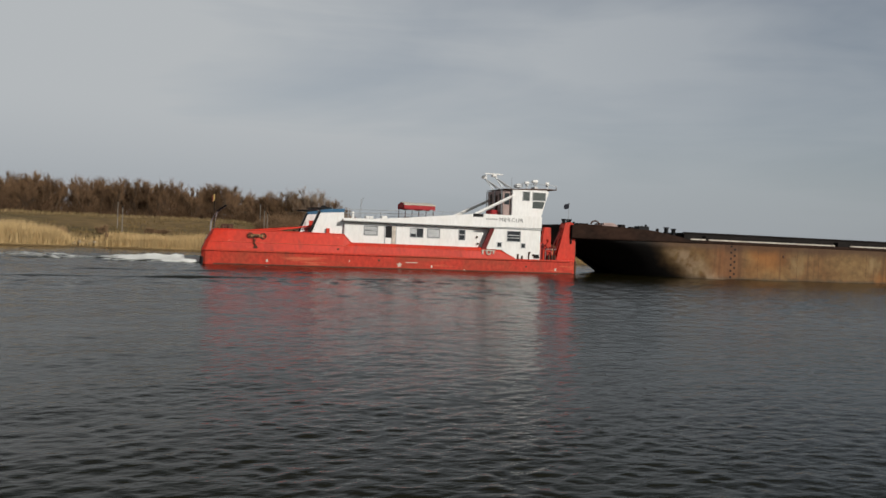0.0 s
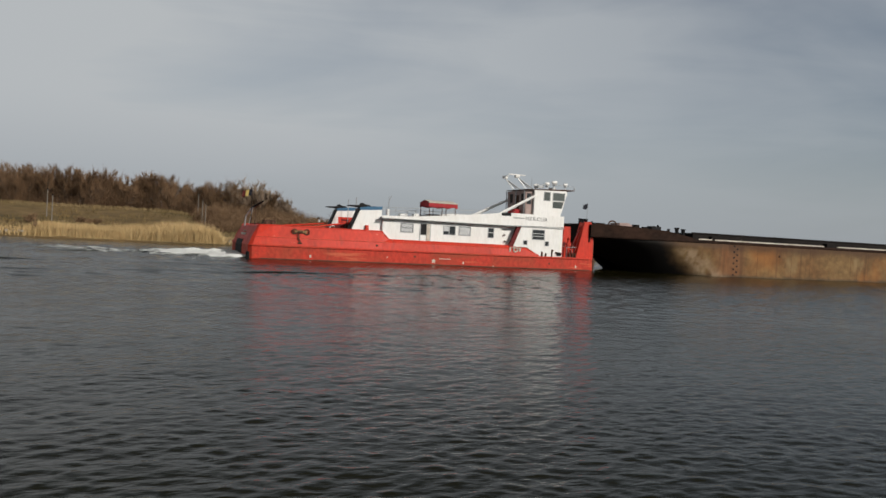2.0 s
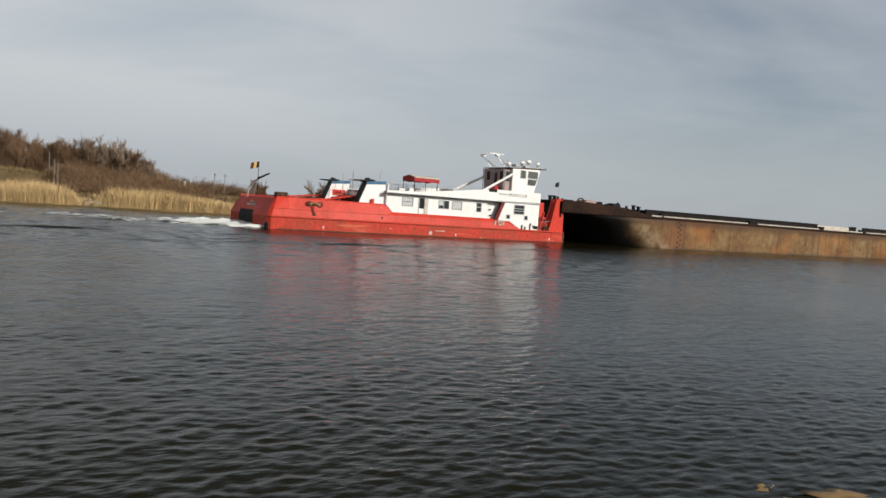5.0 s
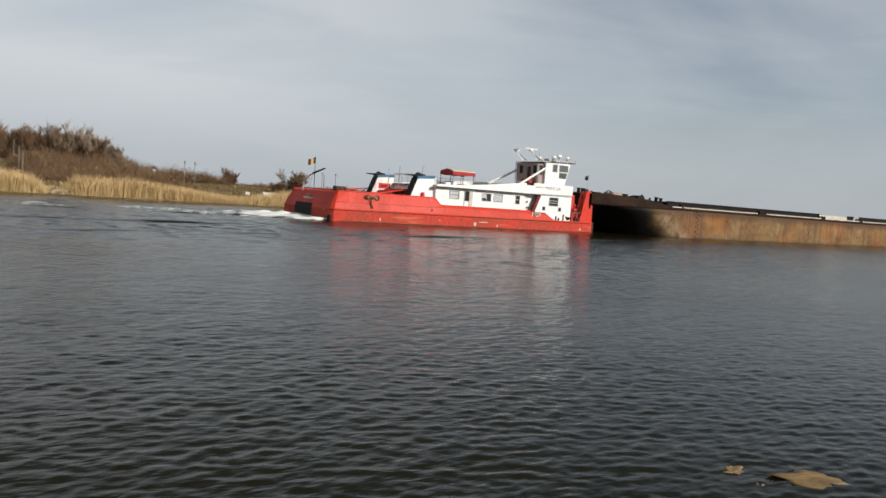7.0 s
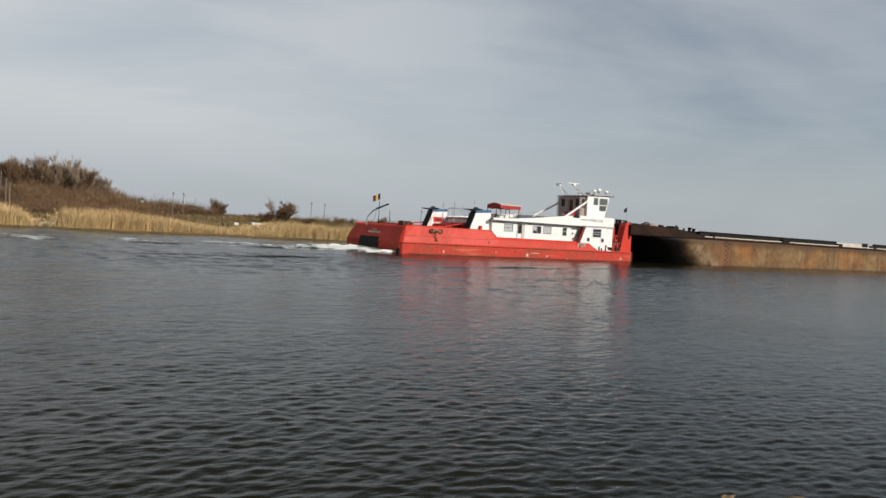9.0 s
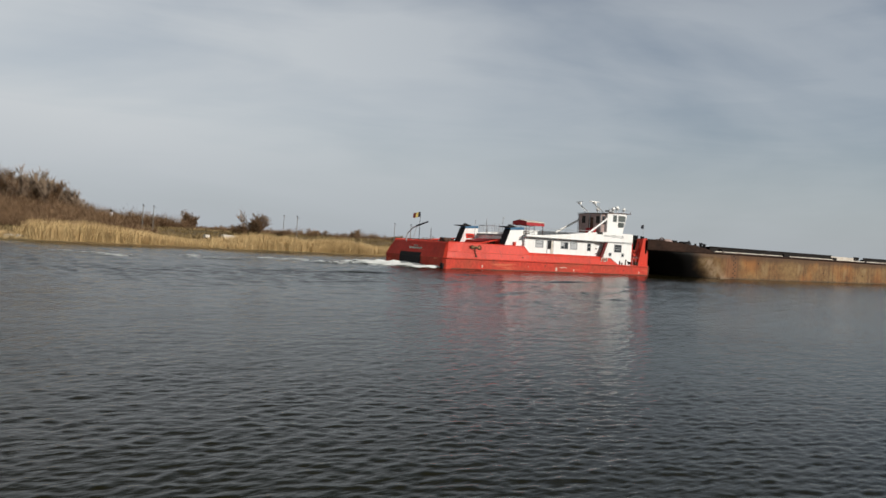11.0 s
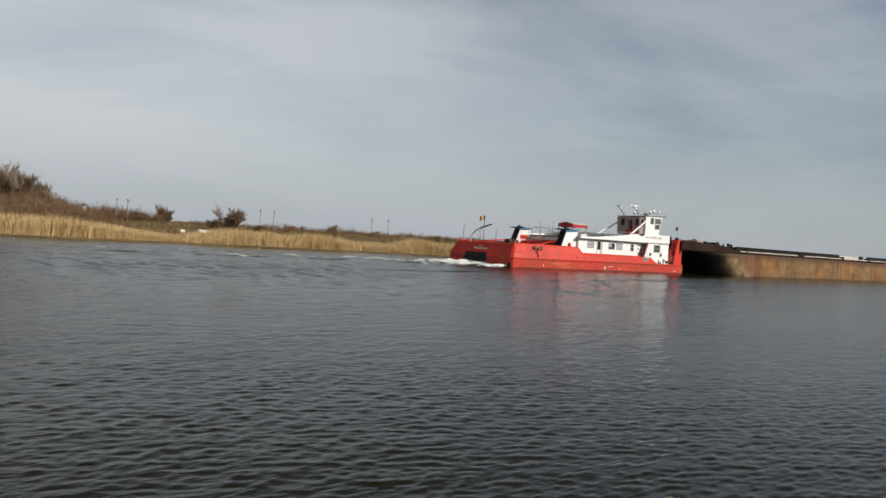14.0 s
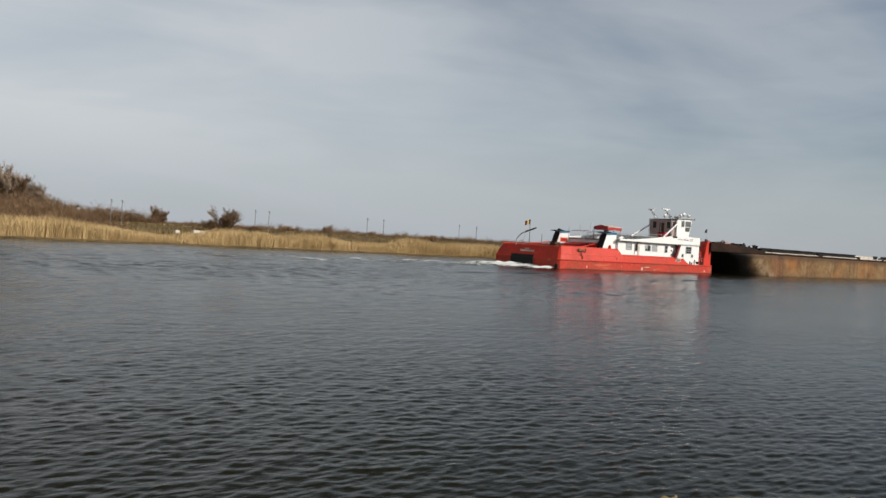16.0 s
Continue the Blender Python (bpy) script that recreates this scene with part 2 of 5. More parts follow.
def weather(m, *layers):
    """Lays streaks or patches of another colour over a surface: scale, stretch, low and high edge of the noise, strength, colour."""
    nt = m.node_tree
    b = nt.nodes["Principled BSDF"]
    src = b.inputs["Base Color"].links[0].from_socket
    co = nt.nodes.new("ShaderNodeTexCoord")
    for scale, stretch, lo, hi, strength, colour in layers:
        mp = nt.nodes.new("ShaderNodeMapping")
        mp.inputs["Scale"].default_value = stretch
        mp.inputs["Location"].default_value = (scale * 7.3, lo * 11.0, strength * 5.0)
        nt.links.new(co.outputs["Object"], mp.inputs[0])
        n = nt.nodes.new("ShaderNodeTexNoise")
        n.inputs["Scale"].default_value, n.inputs["Detail"].default_value = scale, 5.0
        nt.links.new(mp.outputs[0], n.inputs["Vector"])
        r = nt.nodes.new("ShaderNodeMapRange")
        r.interpolation_type = "SMOOTHSTEP"
        r.inputs["From Min"].default_value, r.inputs["From Max"].default_value = lo, hi
        r.inputs["To Max"].default_value = strength
        nt.links.new(n.outputs["Fac"], r.inputs["Value"])
        mx = nt.nodes.new("ShaderNodeMix")
        mx.data_type = "RGBA"
        nt.links.new(r.outputs[0], mx.inputs["Factor"])
        nt.links.new(src, mx.inputs["A"])
        mx.inputs["B"].default_value = (*colour, 1)
        src = mx.outputs["Result"]
    nt.links.new(src, b.inputs["Base Color"])
    return m


def wash_material():
    """Churned water: white froth that thins out into streaks away from the stern, over the canal's own colour."""
    m = bpy.data.materials.new("churned_wash")
    m.use_nodes = True
    nt = m.node_tree
    b = nt.nodes["Principled BSDF"]
    co = nt.nodes.new("ShaderNodeTexCoord")
    sep = nt.nodes.new("ShaderNodeSeparateXYZ")
    nt.links.new(co.outputs["Object"], sep.inputs[0])

    def spread(v, lo, hi, a, c):
        n = nt.nodes.new("ShaderNodeMapRange")
        n.inputs["From Min"].default_value, n.inputs["From Max"].default_value = lo, hi
        n.inputs["To Min"].default_value, n.inputs["To Max"].default_value = a, c
        nt.links.new(v, n.inputs["Value"])
        return n.outputs[0]

    def plus(a, c):
        n = nt.nodes.new("ShaderNodeMath")
        nt.links.new(a, n.inputs[0])
        nt.links.new(c, n.inputs[1])
        return n.outputs[0]

    def streaks(scale, stretch):
        mp = nt.nodes.new("ShaderNodeMapping")
        mp.inputs["Scale"].default_value = stretch
        nt.links.new(co.outputs["Object"], mp.inputs[0])
        n = nt.nodes.new("ShaderNodeTexNoise")
        n.inputs["Scale"].default_value, n.inputs["Detail"].default_value = scale, 6.0
        n.inputs["Roughness"].default_value = 0.62
        nt.links.new(mp.outputs[0], n.inputs["Vector"])
        return n.outputs["Fac"]

    amount = plus(plus(spread(sep.outputs["X"], -60.0, -7.0, -0.07, 0.05), spread(sep.outputs["X"], -8.0, -2.0, 0.0, 0.11)), spread(sep.outputs["Z"], 0.0, 0.4, -0.06, 0.22))
    froth = plus(plus(streaks(0.9, (0.3, 0.9, 0.6)), spread(streaks(3.2, (0.5, 1.0, 1.0)), 0.2, 0.8, -0.16, 0.16)), amount)
    fac = spread(froth, 0.52, 0.66, 0.0, 1.0)
    mx = nt.nodes.new("ShaderNodeMix")
    mx.data_type = "RGBA"
    nt.links.new(fac, mx.inputs["Factor"])
    mx.inputs["A"].default_value = (0.020, 0.021, 0.012, 1)
    mx.inputs["B"].default_value = (0.78, 0.80, 0.79, 1)
    nt.links.new(mx.outputs["Result"], b.inputs["Base Color"])
    nt.links.new(spread(fac, 0.0, 1.0, 0.14, 0.85), b.inputs["Roughness"])
    b.inputs["IOR"].default_value = 1.333
    bp = nt.nodes.new("ShaderNodeBump")
    bp.inputs["Distance"].default_value = 0.12
    nt.links.new(streaks(4.0, (0.5, 1.0, 1.0)), bp.inputs["Height"])
    nt.links.new(bp.outputs[0], b.inputs["Normal"])
    return m


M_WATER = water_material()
M_WASH = wash_material()
M_RED = mat("red_hull_paint", (0.59, 0.037, 0.017), 0.55, other=(0.46, 0.042, 0.024), scale=0.6, stretch=(1, 1, 0.5), amount=0.7, grime=0.16)
M_REDLIT = mat("pale_red_knuckle_highlight", (0.60, 0.10, 0.055), 0.7, other=(0.50, 0.042, 0.022), scale=1.3, amount=1.0, grime=0.3)
M_REDLOW = mat("rusty_red_boot_paint", (0.52, 0.042, 0.022), 0.65, other=(0.37, 0.055, 0.028), scale=0.5, stretch=(1, 1, 0.8), amount=0.9, grime=0.28, bump=0.01, bump_scale=6)
M_WHITE = mat("white_ship_paint", (0.84, 0.835, 0.82), 0.45, other=(0.72, 0.69, 0.64), scale=0.9, stretch=(1, 1, 0.3), amount=0.4, grime=0.08)
M_GREY = mat("grey_deck_paint", (0.30, 0.31, 0.31), 0.7, scale=1.5, amount=0.6)
M_PINK = mat("faded_pinkish_wall_paint", (0.40, 0.285, 0.26), 0.6, scale=1.5, amount=0.5)
M_BLACK = mat("black_paint", (0.012, 0.012, 0.013), 0.55, scale=2.0, amount=0.5)
M_DARK = mat("dark_opening", (0.012, 0.012, 0.013), 0.9, scale=2.0, amount=0.3)
M_BLUE = mat("blue_funnel_band", (0.02, 0.12, 0.24), 0.5, scale=2.0, amount=0.4)
M_STEEL = mat("galvanised_steel", (0.45, 0.46, 0.47), 0.45, metal=0.6, scale=4.0, amount=0.4)
M_CANVAS = mat("red_canvas", (0.42, 0.03, 0.035), 0.85, scale=2.5, amount=0.5, bump=0.02, bump_scale=5)
M_RUST = mat("rusty_steel", (0.10, 0.046, 0.026), 0.85, other=(0.045, 0.024, 0.015), scale=4.0, amount=0.8, grime=0.4)
M_HAWSE = mat("ochre_worn_steel", (0.34, 0.20, 0.09), 0.85, other=(0.16, 0.07, 0.035), scale=3.0, amount=0.8, grime=0.4)
M_GLASS = mat("dark_window_glass", (0.03, 0.035, 0.04), 0.08, scale=1.0, amount=0.3, grime=0.05)
# cabin glass: the sky's grey reflection is put into the base colour
M_CABGLASS = mat("grey_sky_lit_cabin_glass", (0.11, 0.125, 0.12), 0.1, other=(0.06, 0.07, 0.07), scale=1.2, amount=0.7, grime=0.1)
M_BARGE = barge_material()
M_BARGEUP = mat("dark_rust_brown_strake", (0.042, 0.022, 0.015), 0.9, other=(0.018, 0.013, 0.011), scale=0.5, stretch=(0.6, 1, 1), amount=0.9, grime=0.35)
M_BARGESTERN = mat("blackened_barge_steel", (0.016, 0.013, 0.012), 0.8, other=(0.010, 0.009, 0.008), scale=0.6, amount=0.8, grime=0.3)
weather(M_REDLOW, (0.5, (0.35, 1, 1.6), 0.52, 0.68, 0.6, (0.30, 0.060, 0.028)), (1.1, (1.0, 1, 0.15), 0.56, 0.72, 0.6, (0.17, 0.045, 0.026)), (0.8, (0.3, 1, 3.0), 0.60, 0.70, 0.6, (0.60, 0.16, 0.08)))
weather(M_RED, (0.45, (0.3, 1, 1.2), 0.54, 0.72, 0.5, (0.62, 0.075, 0.032)), (1.3, (1.0, 1, 0.12), 0.60, 0.74, 0.55, (0.30, 0.035, 0.022)), (2.2, (0.5, 1, 2.0), 0.66, 0.72, 0.5, (0.66, 0.28, 0.20)))
weather(M_WHITE, (1.6, (1.0, 1, 0.10), 0.62, 0.76, 0.18, (0.42, 0.27, 0.17)))
for _m in (M_RED, M_REDLOW):
    _m.node_tree.nodes["Principled BSDF"].inputs["Specular IOR Level"].default_value = 0.28
for _m in (M_BARGEUP, M_BARGESTERN, M_BLACK):
    _m.node_tree.nodes["Principled BSDF"].inputs["Specular IOR Level"].default_value = 0.15
M_PALE = mat("pale_dusty_paint", (0.62, 0.57, 0.50), 0.7, other=(0.45, 0.36, 0.28), scale=0.8, amount=0.6)
M_GROUND = mat("dry_grass_ground", (0.175, 0.115, 0.046), 0.95, other=(0.105, 0.078, 0.030), scale=0.09, stretch=(0.6, 1.6, 1), amount=1.0, grime=0.4, bump=0.15, bump_scale=3)
M_REED = mat("dry_reed", (0.58, 0.42, 0.21), 0.9, other=(0.45, 0.31, 0.14), scale=0.12, stretch=(1, 1, 0.2), amount=0.8, grime=0.12, spread=0.16)
M_BARK = mat("grey_brown_bark", (0.12, 0.082, 0.054), 0.9, other=(0.075, 0.050, 0.033), scale=2.0, amount=0.7, spread=0.1)
M_TWIG = mat("brown_bare_twigs", (0.190, 0.112, 0.058), 0.9, other=(0.12, 0.068, 0.036), scale=0.3, amount=0.8, spread=0.35)
M_PALETWIG = mat("pale_grey_brown_twigs", (0.30, 0.22, 0.155), 0.9, other=(0.20, 0.14, 0.095), scale=0.4, amount=0.8, spread=0.3)
M_SCRUB = mat("pale_reddish_scrub", (0.27, 0.168, 0.092), 0.9, other=(0.17, 0.10, 0.054), scale=0.2, amount=0.8, spread=0.35)
M_LITSTRAW = mat("lit_crest_and_dry_grass", (0.30, 0.215, 0.105), 0.95, other=(0.20, 0.15, 0.065), scale=0.1, amount=0.8, grime=0.2, spread=0.25)
M_STONE = mat("pale_stone", (0.42, 0.38, 0.32), 0.9, other=(0.28, 0.25, 0.2), scale=1.5, amount=0.7, bump=0.03, bump_scale=6)
M_ROCK = mat("tan_waterside_rock", (0.29, 0.185, 0.070), 0.6, other=(0.13, 0.085, 0.045), scale=2.2, amount=0.9, grime=0.35, bump=0.03, bump_scale=8)
M_CONC = mat("weathered_concrete_pole", (0.24, 0.22, 0.195), 0.85, scale=1.5, amount=0.5)
M_LETTER = mat("faded_grey_lettering", (0.13, 0.13, 0.135), 0.7, scale=3, amount=0.5)
M_FLAGCLOTH = mat("faded_dark_red_cloth", (0.11, 0.016, 0.012), 0.9, scale=3, amount=0.3)
M_YELLOW = mat("yellow_cloth", (0.50, 0.38, 0.12), 0.9, scale=3, amount=0.3)
M_FLAGRED = mat("dark_red_cloth", (0.15, 0.018, 0.018), 0.9, scale=3, amount=0.3)
M_FLAGBLUE = mat("dark_blue_cloth", (0.010, 0.011, 0.02), 0.9, scale=3, amount=0.3)


# ---- mesh helpers ----
def part(name, bm, material, parent=None, label="", smooth=False):
    me = bpy.data.meshes.new(name)
    bmesh.ops.recalc_face_normals(bm, faces=bm.faces)
    if smooth:
        for f in bm.faces:
            f.smooth = True
    bm.to_mesh(me)
    bm.free()
    me.materials.append(material)
    ob = new(name, me)
    if parent is not None:
        ob.parent = parent
    if label:
        ob["label"] = label
    return ob


def join(*bms):
    a = bms[0]
    for b in bms[1:]:
        me = bpy.data.meshes.new("tmp")
        b.to_mesh(me)
        b.free()
        a.from_mesh(me)
        bpy.data.meshes.remove(me)
    return a


def block(x0, x1, y0, y1, z0, z1, bevel=0.0):
    bm = bmesh.new()
    bmesh.ops.create_cube(bm, size=1.0)
    for v in bm.verts:
        v.co = Vector(((x0 + x1) / 2 + v.co.x * (x1 - x0), (y0 + y1) / 2 + v.co.y * (y1 - y0), (z0 + z1) / 2 + v.co.z * (z1 - z0)))
    if bevel:
        bmesh.ops.bevel(bm, geom=bm.edges[:], offset=bevel, segments=2, affect="EDGES")
    return bm


def prism(profile, y0, y1, bevel=0.0):
    """A side profile of (x, z) corners, drawn out from y0 to y1."""
    bm = bmesh.new()
    a = [bm.verts.new((x, y0, z)) for x, z in profile]
    b = [bm.verts.new((x, y1, z)) for x, z in profile]
    bm.faces.new(a)
    bm.faces.new(b[::-1])
    for i in range(len(a)):
        j = (i + 1) % len(a)
        bm.faces.new((a[j], a[i], b[i], b[j]))
    if bevel:
        bmesh.ops.bevel(bm, geom=bm.edges[:], offset=bevel, segments=2, affect="EDGES")
    return bm


def tube(p, q, r0, r1=None, sides=8):
    p, q = Vector(p), Vector(q)
    r1 = r0 if r1 is None else r1
    bm = bmesh.new()
    d = q - p
    bmesh.ops.create_cone(bm, cap_ends=True, segments=sides, radius1=r0, radius2=r1, depth=d.length)
    bm.transform(Matrix.Translation((p + q) / 2) @ d.to_track_quat("Z", "Y").to_matrix().to_4x4())
    return bm


def pipe(points, r, sides=6):
    return join(*[tube(a, b, r, r, sides) for a, b in zip(points, points[1:])])


def ball(c, r, squash=1.0, seg=10):
    bm = bmesh.new()
    bmesh.ops.create_uvsphere(bm, u_segments=seg, v_segments=max(4, seg // 2), radius=r)
    bm.transform(Matrix.Translation(c) @ Matrix.Diagonal((1, 1, squash, 1)))
    return bm


def thing(name, label, category, group="", kind=""):
    return tagged(new(name), label, category, group, kind)


def each(name, bms, material, parent, label="", smooth=False):
    return [part(name, b, material, parent, label, smooth) for b in bms]


def from_lists(name, verts, faces, material):
    me = bpy.data.meshes.new(name)
    me.from_pydata(verts, [], faces)
    me.materials.append(material)
    return new(name, me)


# ---- water, banks ----
def smooth_step(a, b, v):
    t = min(1.0, max(0.0, (v - a) / (b - a)))
    return t * t * (3 - 2 * t)


def dike_top(x):
    return 4.3 - 2.2 * smooth_step(4, 18, x)


def far_height(x, y):
    rows = ((95.7, -0.9), (98.2, 0.05), (100.9, 0.6), (109.5, 1.0), (127.0, 1.6), (138.4, dike_top(x)), (143.0, dike_top(x)), (154.5, 1.6), (4000.0, 1.4))
    for (a, za), (b, zb) in zip(rows, rows[1:]):
        if y <= b:
            z = za + (zb - za) * (y - a) / (b - a)
            break
    if 99 < y < 160:
        z += 0.16 * noise.noise((x * 0.2, y * 0.25, 3.0)) + 0.07 * noise.noise((x * 0.7, y * 0.7, 9.0))
    return z


def shore_shift(x):
    return 0.9 * noise.noise((x * 0.06, 4.0, 1.0)) + 0.4 * noise.noise((x * 0.3, 7.0, 2.0))


def far_ground():
    xs = [-4000, -1500, -600, -250, -140, -90] + [-80 + 1.7 * i for i in range(161)] + [215, 260, 350, 700, 1600, 4000]
    ys = [95.7, 97, 98, 98.6, 99.4, 100.5, 102, 104, 106, 109.5, 114, 119, 123, 127, 131, 135, 138, 140, 142, 143, 146, 149, 152, 156, 165, 190, 230, 320, 500, 1000, 2000, 4000]
    verts = [(x, y + (shore_shift(x) if y < 105 else 0), far_height(x, y)) for y in ys for x in xs]
    n = len(xs)
    faces = [(j * n + i, j * n + i + 1, (j + 1) * n + i + 1, (j + 1) * n + i) for j in range(len(ys) - 1) for i in range(n - 1)]
    return tagged(from_lists("ground", verts, faces, M_GROUND), "far canal bank of dry brown and olive grass rising to a low dike", "ground", kind="structure")


def near_ground():
    xs = [-4000, -600, -100] + [-40 + 2.0 * i for i in range(41)] + [100, 600, 4000]
    rows = ((-4000, 1.2), (-60, 1.2), (-8, 1.25), (-2, 1.22), (0.6, 1.18), (1.3, 0.75), (2.0, 0.3), (2.8, -0.2), (4.5, -0.6), (8, -1.5))
    verts = [(x, y, z + (0.1 * noise.noise((x * 0.5, y * 0.5, 0)) if abs(y) < 10 else 0)) for y, z in rows for x in xs]
    n = len(xs)
    faces = [(j * n + i, j * n + i + 1, (j + 1) * n + i + 1, (j + 1) * n + i) for j in range(len(rows) - 1) for i in range(n - 1)]
    return tagged(from_lists("ground", verts, faces, M_GROUND), "near canal bank of dry trodden grass on which the viewer stands", "ground", kind="structure")


def wave_height(x, y, spacing):
    """Wind ripples and small waves: many long-crested trains running across the canal; those finer than the mesh are left out."""
    rng = random.Random(17)
    z = np.zeros_like(x)
    for k in range(72):
        length = 0.11 * (1.9 / 0.11) ** ((k + rng.random()) / 72)
        turn = radians(90 + rng.gauss(-8, 46))
        slope = 0.025 if length < 0.3 else 0.021 if length < 0.45 else 0.018 if length < 0.9 else 0.010
        amp = slope * length / (2 * math.pi)
        ph = rng.random() * 6.283
        a, b = math.cos(turn) * 2 * math.pi / length, math.sin(turn) * 2 * math.pi / length
        keep = np.clip((length / spacing - 2.0) / 1.5, 0.0, 1.0)
        s = np.sin(a * x + b * y + ph)
        if length > 0.45:
            keep = keep * (np.clip(0.25 + (y - 18.0) / 9.0, 0.25, 3.5) if length > 0.9 else np.clip(0.22 + (y - 12.0) / 24.0, 0.22, 2.2))
        z += amp * keep * (s + 0.25 * (s * s - 0.5))
    for length, turn, slope in ((3.4, 122, 0.020), (4.6, 128, 0.022), (6.1, 131, 0.016)):  # the boat's wash running in slantwise
        a, b = math.cos(radians(turn)) * 2 * math.pi / length, math.sin(radians(turn)) * 2 * math.pi / length
        z += slope * length / (2 * math.pi) * np.sin(a * x + b * y + length) * (0.5 + 0.5 * np.sin(0.09 * x - 0.06 * y + length)) * np.clip(y / 12.0, 0.2, 1.0)
    patch = 0.85 + 0.35 * np.sin(x * 0.11 + 1.3 * np.sin(y * 0.07)) * np.sin(y * 0.16 + 0.8 * np.sin(x * 0.05))
    return z * patch


def water_sheet():
    rows = [-2.6]
    while rows[-1] < 101:
        rows.append(rows[-1] + 0.014 + 0.0056 * max(rows[-1], 1.0))
    angles = np.radians(np.linspace(-28, 72, 520))
    Y, A = np.meshgrid(np.array(rows), angles, indexing="ij")
    X = np.tan(A) * (Y + 7.0)
    spacing = np.maximum(0.014 + 0.0056 * np.maximum(Y, 1.0), 0.0034 * (Y + 7.0) / np.cos(A) ** 2 * 0.6)
    Z = wave_height(X, Y, spacing)
    n, m = len(angles), len(rows)
    verts = np.stack([X, Y, Z], -1).reshape(-1, 3)
    idx = np.arange(m * n).reshape(m, n)
    faces = np.stack([idx[:-1, :-1], idx[:-1, 1:], idx[1:, 1:], idx[1:, :-1]], -1).reshape(-1, 4)
    me = bpy.data.meshes.new("water")
    me.vertices.add(len(verts))
    me.vertices.foreach_set("co", verts.ravel())
    me.loops.add(faces.size)
    me.loops.foreach_set("vertex_index", faces.ravel())
    me.polygons.add(len(faces))
    me.polygons.foreach_set("loop_start", np.arange(0, faces.size, 4))
    me.polygons.foreach_set("use_smooth", np.ones(len(faces), dtype=bool))
    me.update(calc_edges=True)
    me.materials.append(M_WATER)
    return tagged(new("water", me), "dark grey-green rippled canal water reflecting the sky", "water", kind="structure")


def outer_water():
    xs, ys = [-4000, -600, -60, 60, 400, 4000], [1.0, 50, 101]
    verts = [(x, y, -0.16) for y in ys for x in xs]
    n = len(xs)
    faces = [(j * n + i, j * n + i + 1, (j + 1) * n + i + 1, (j + 1) * n + i) for j in range(len(ys) - 1) for i in range(n - 1)]
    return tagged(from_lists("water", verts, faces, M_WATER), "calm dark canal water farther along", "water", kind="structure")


GROUND_FAR, GROUND_NEAR, WATER, WATER_FAR = far_ground(), near_ground(), water_sheet(), outer_water()


# ---- the pusher boat: x forward from the stern, y across to port, z up from the water ----
BEAM = 12.0


def loft(sections, mirror=None, cap=True):
    bm = bmesh.new()
    rings = [[bm.verts.new(p) for p in s] for s in sections]
    for a, b in zip(rings, rings[1:]):
        for i in range(len(a) - 1):
            bm.faces.new((a[i], a[i + 1], b[i + 1], b[i]))
    if cap:
        bm.faces.new(rings[0][::-1])
        bm.faces.new(rings[-1])
    return bm


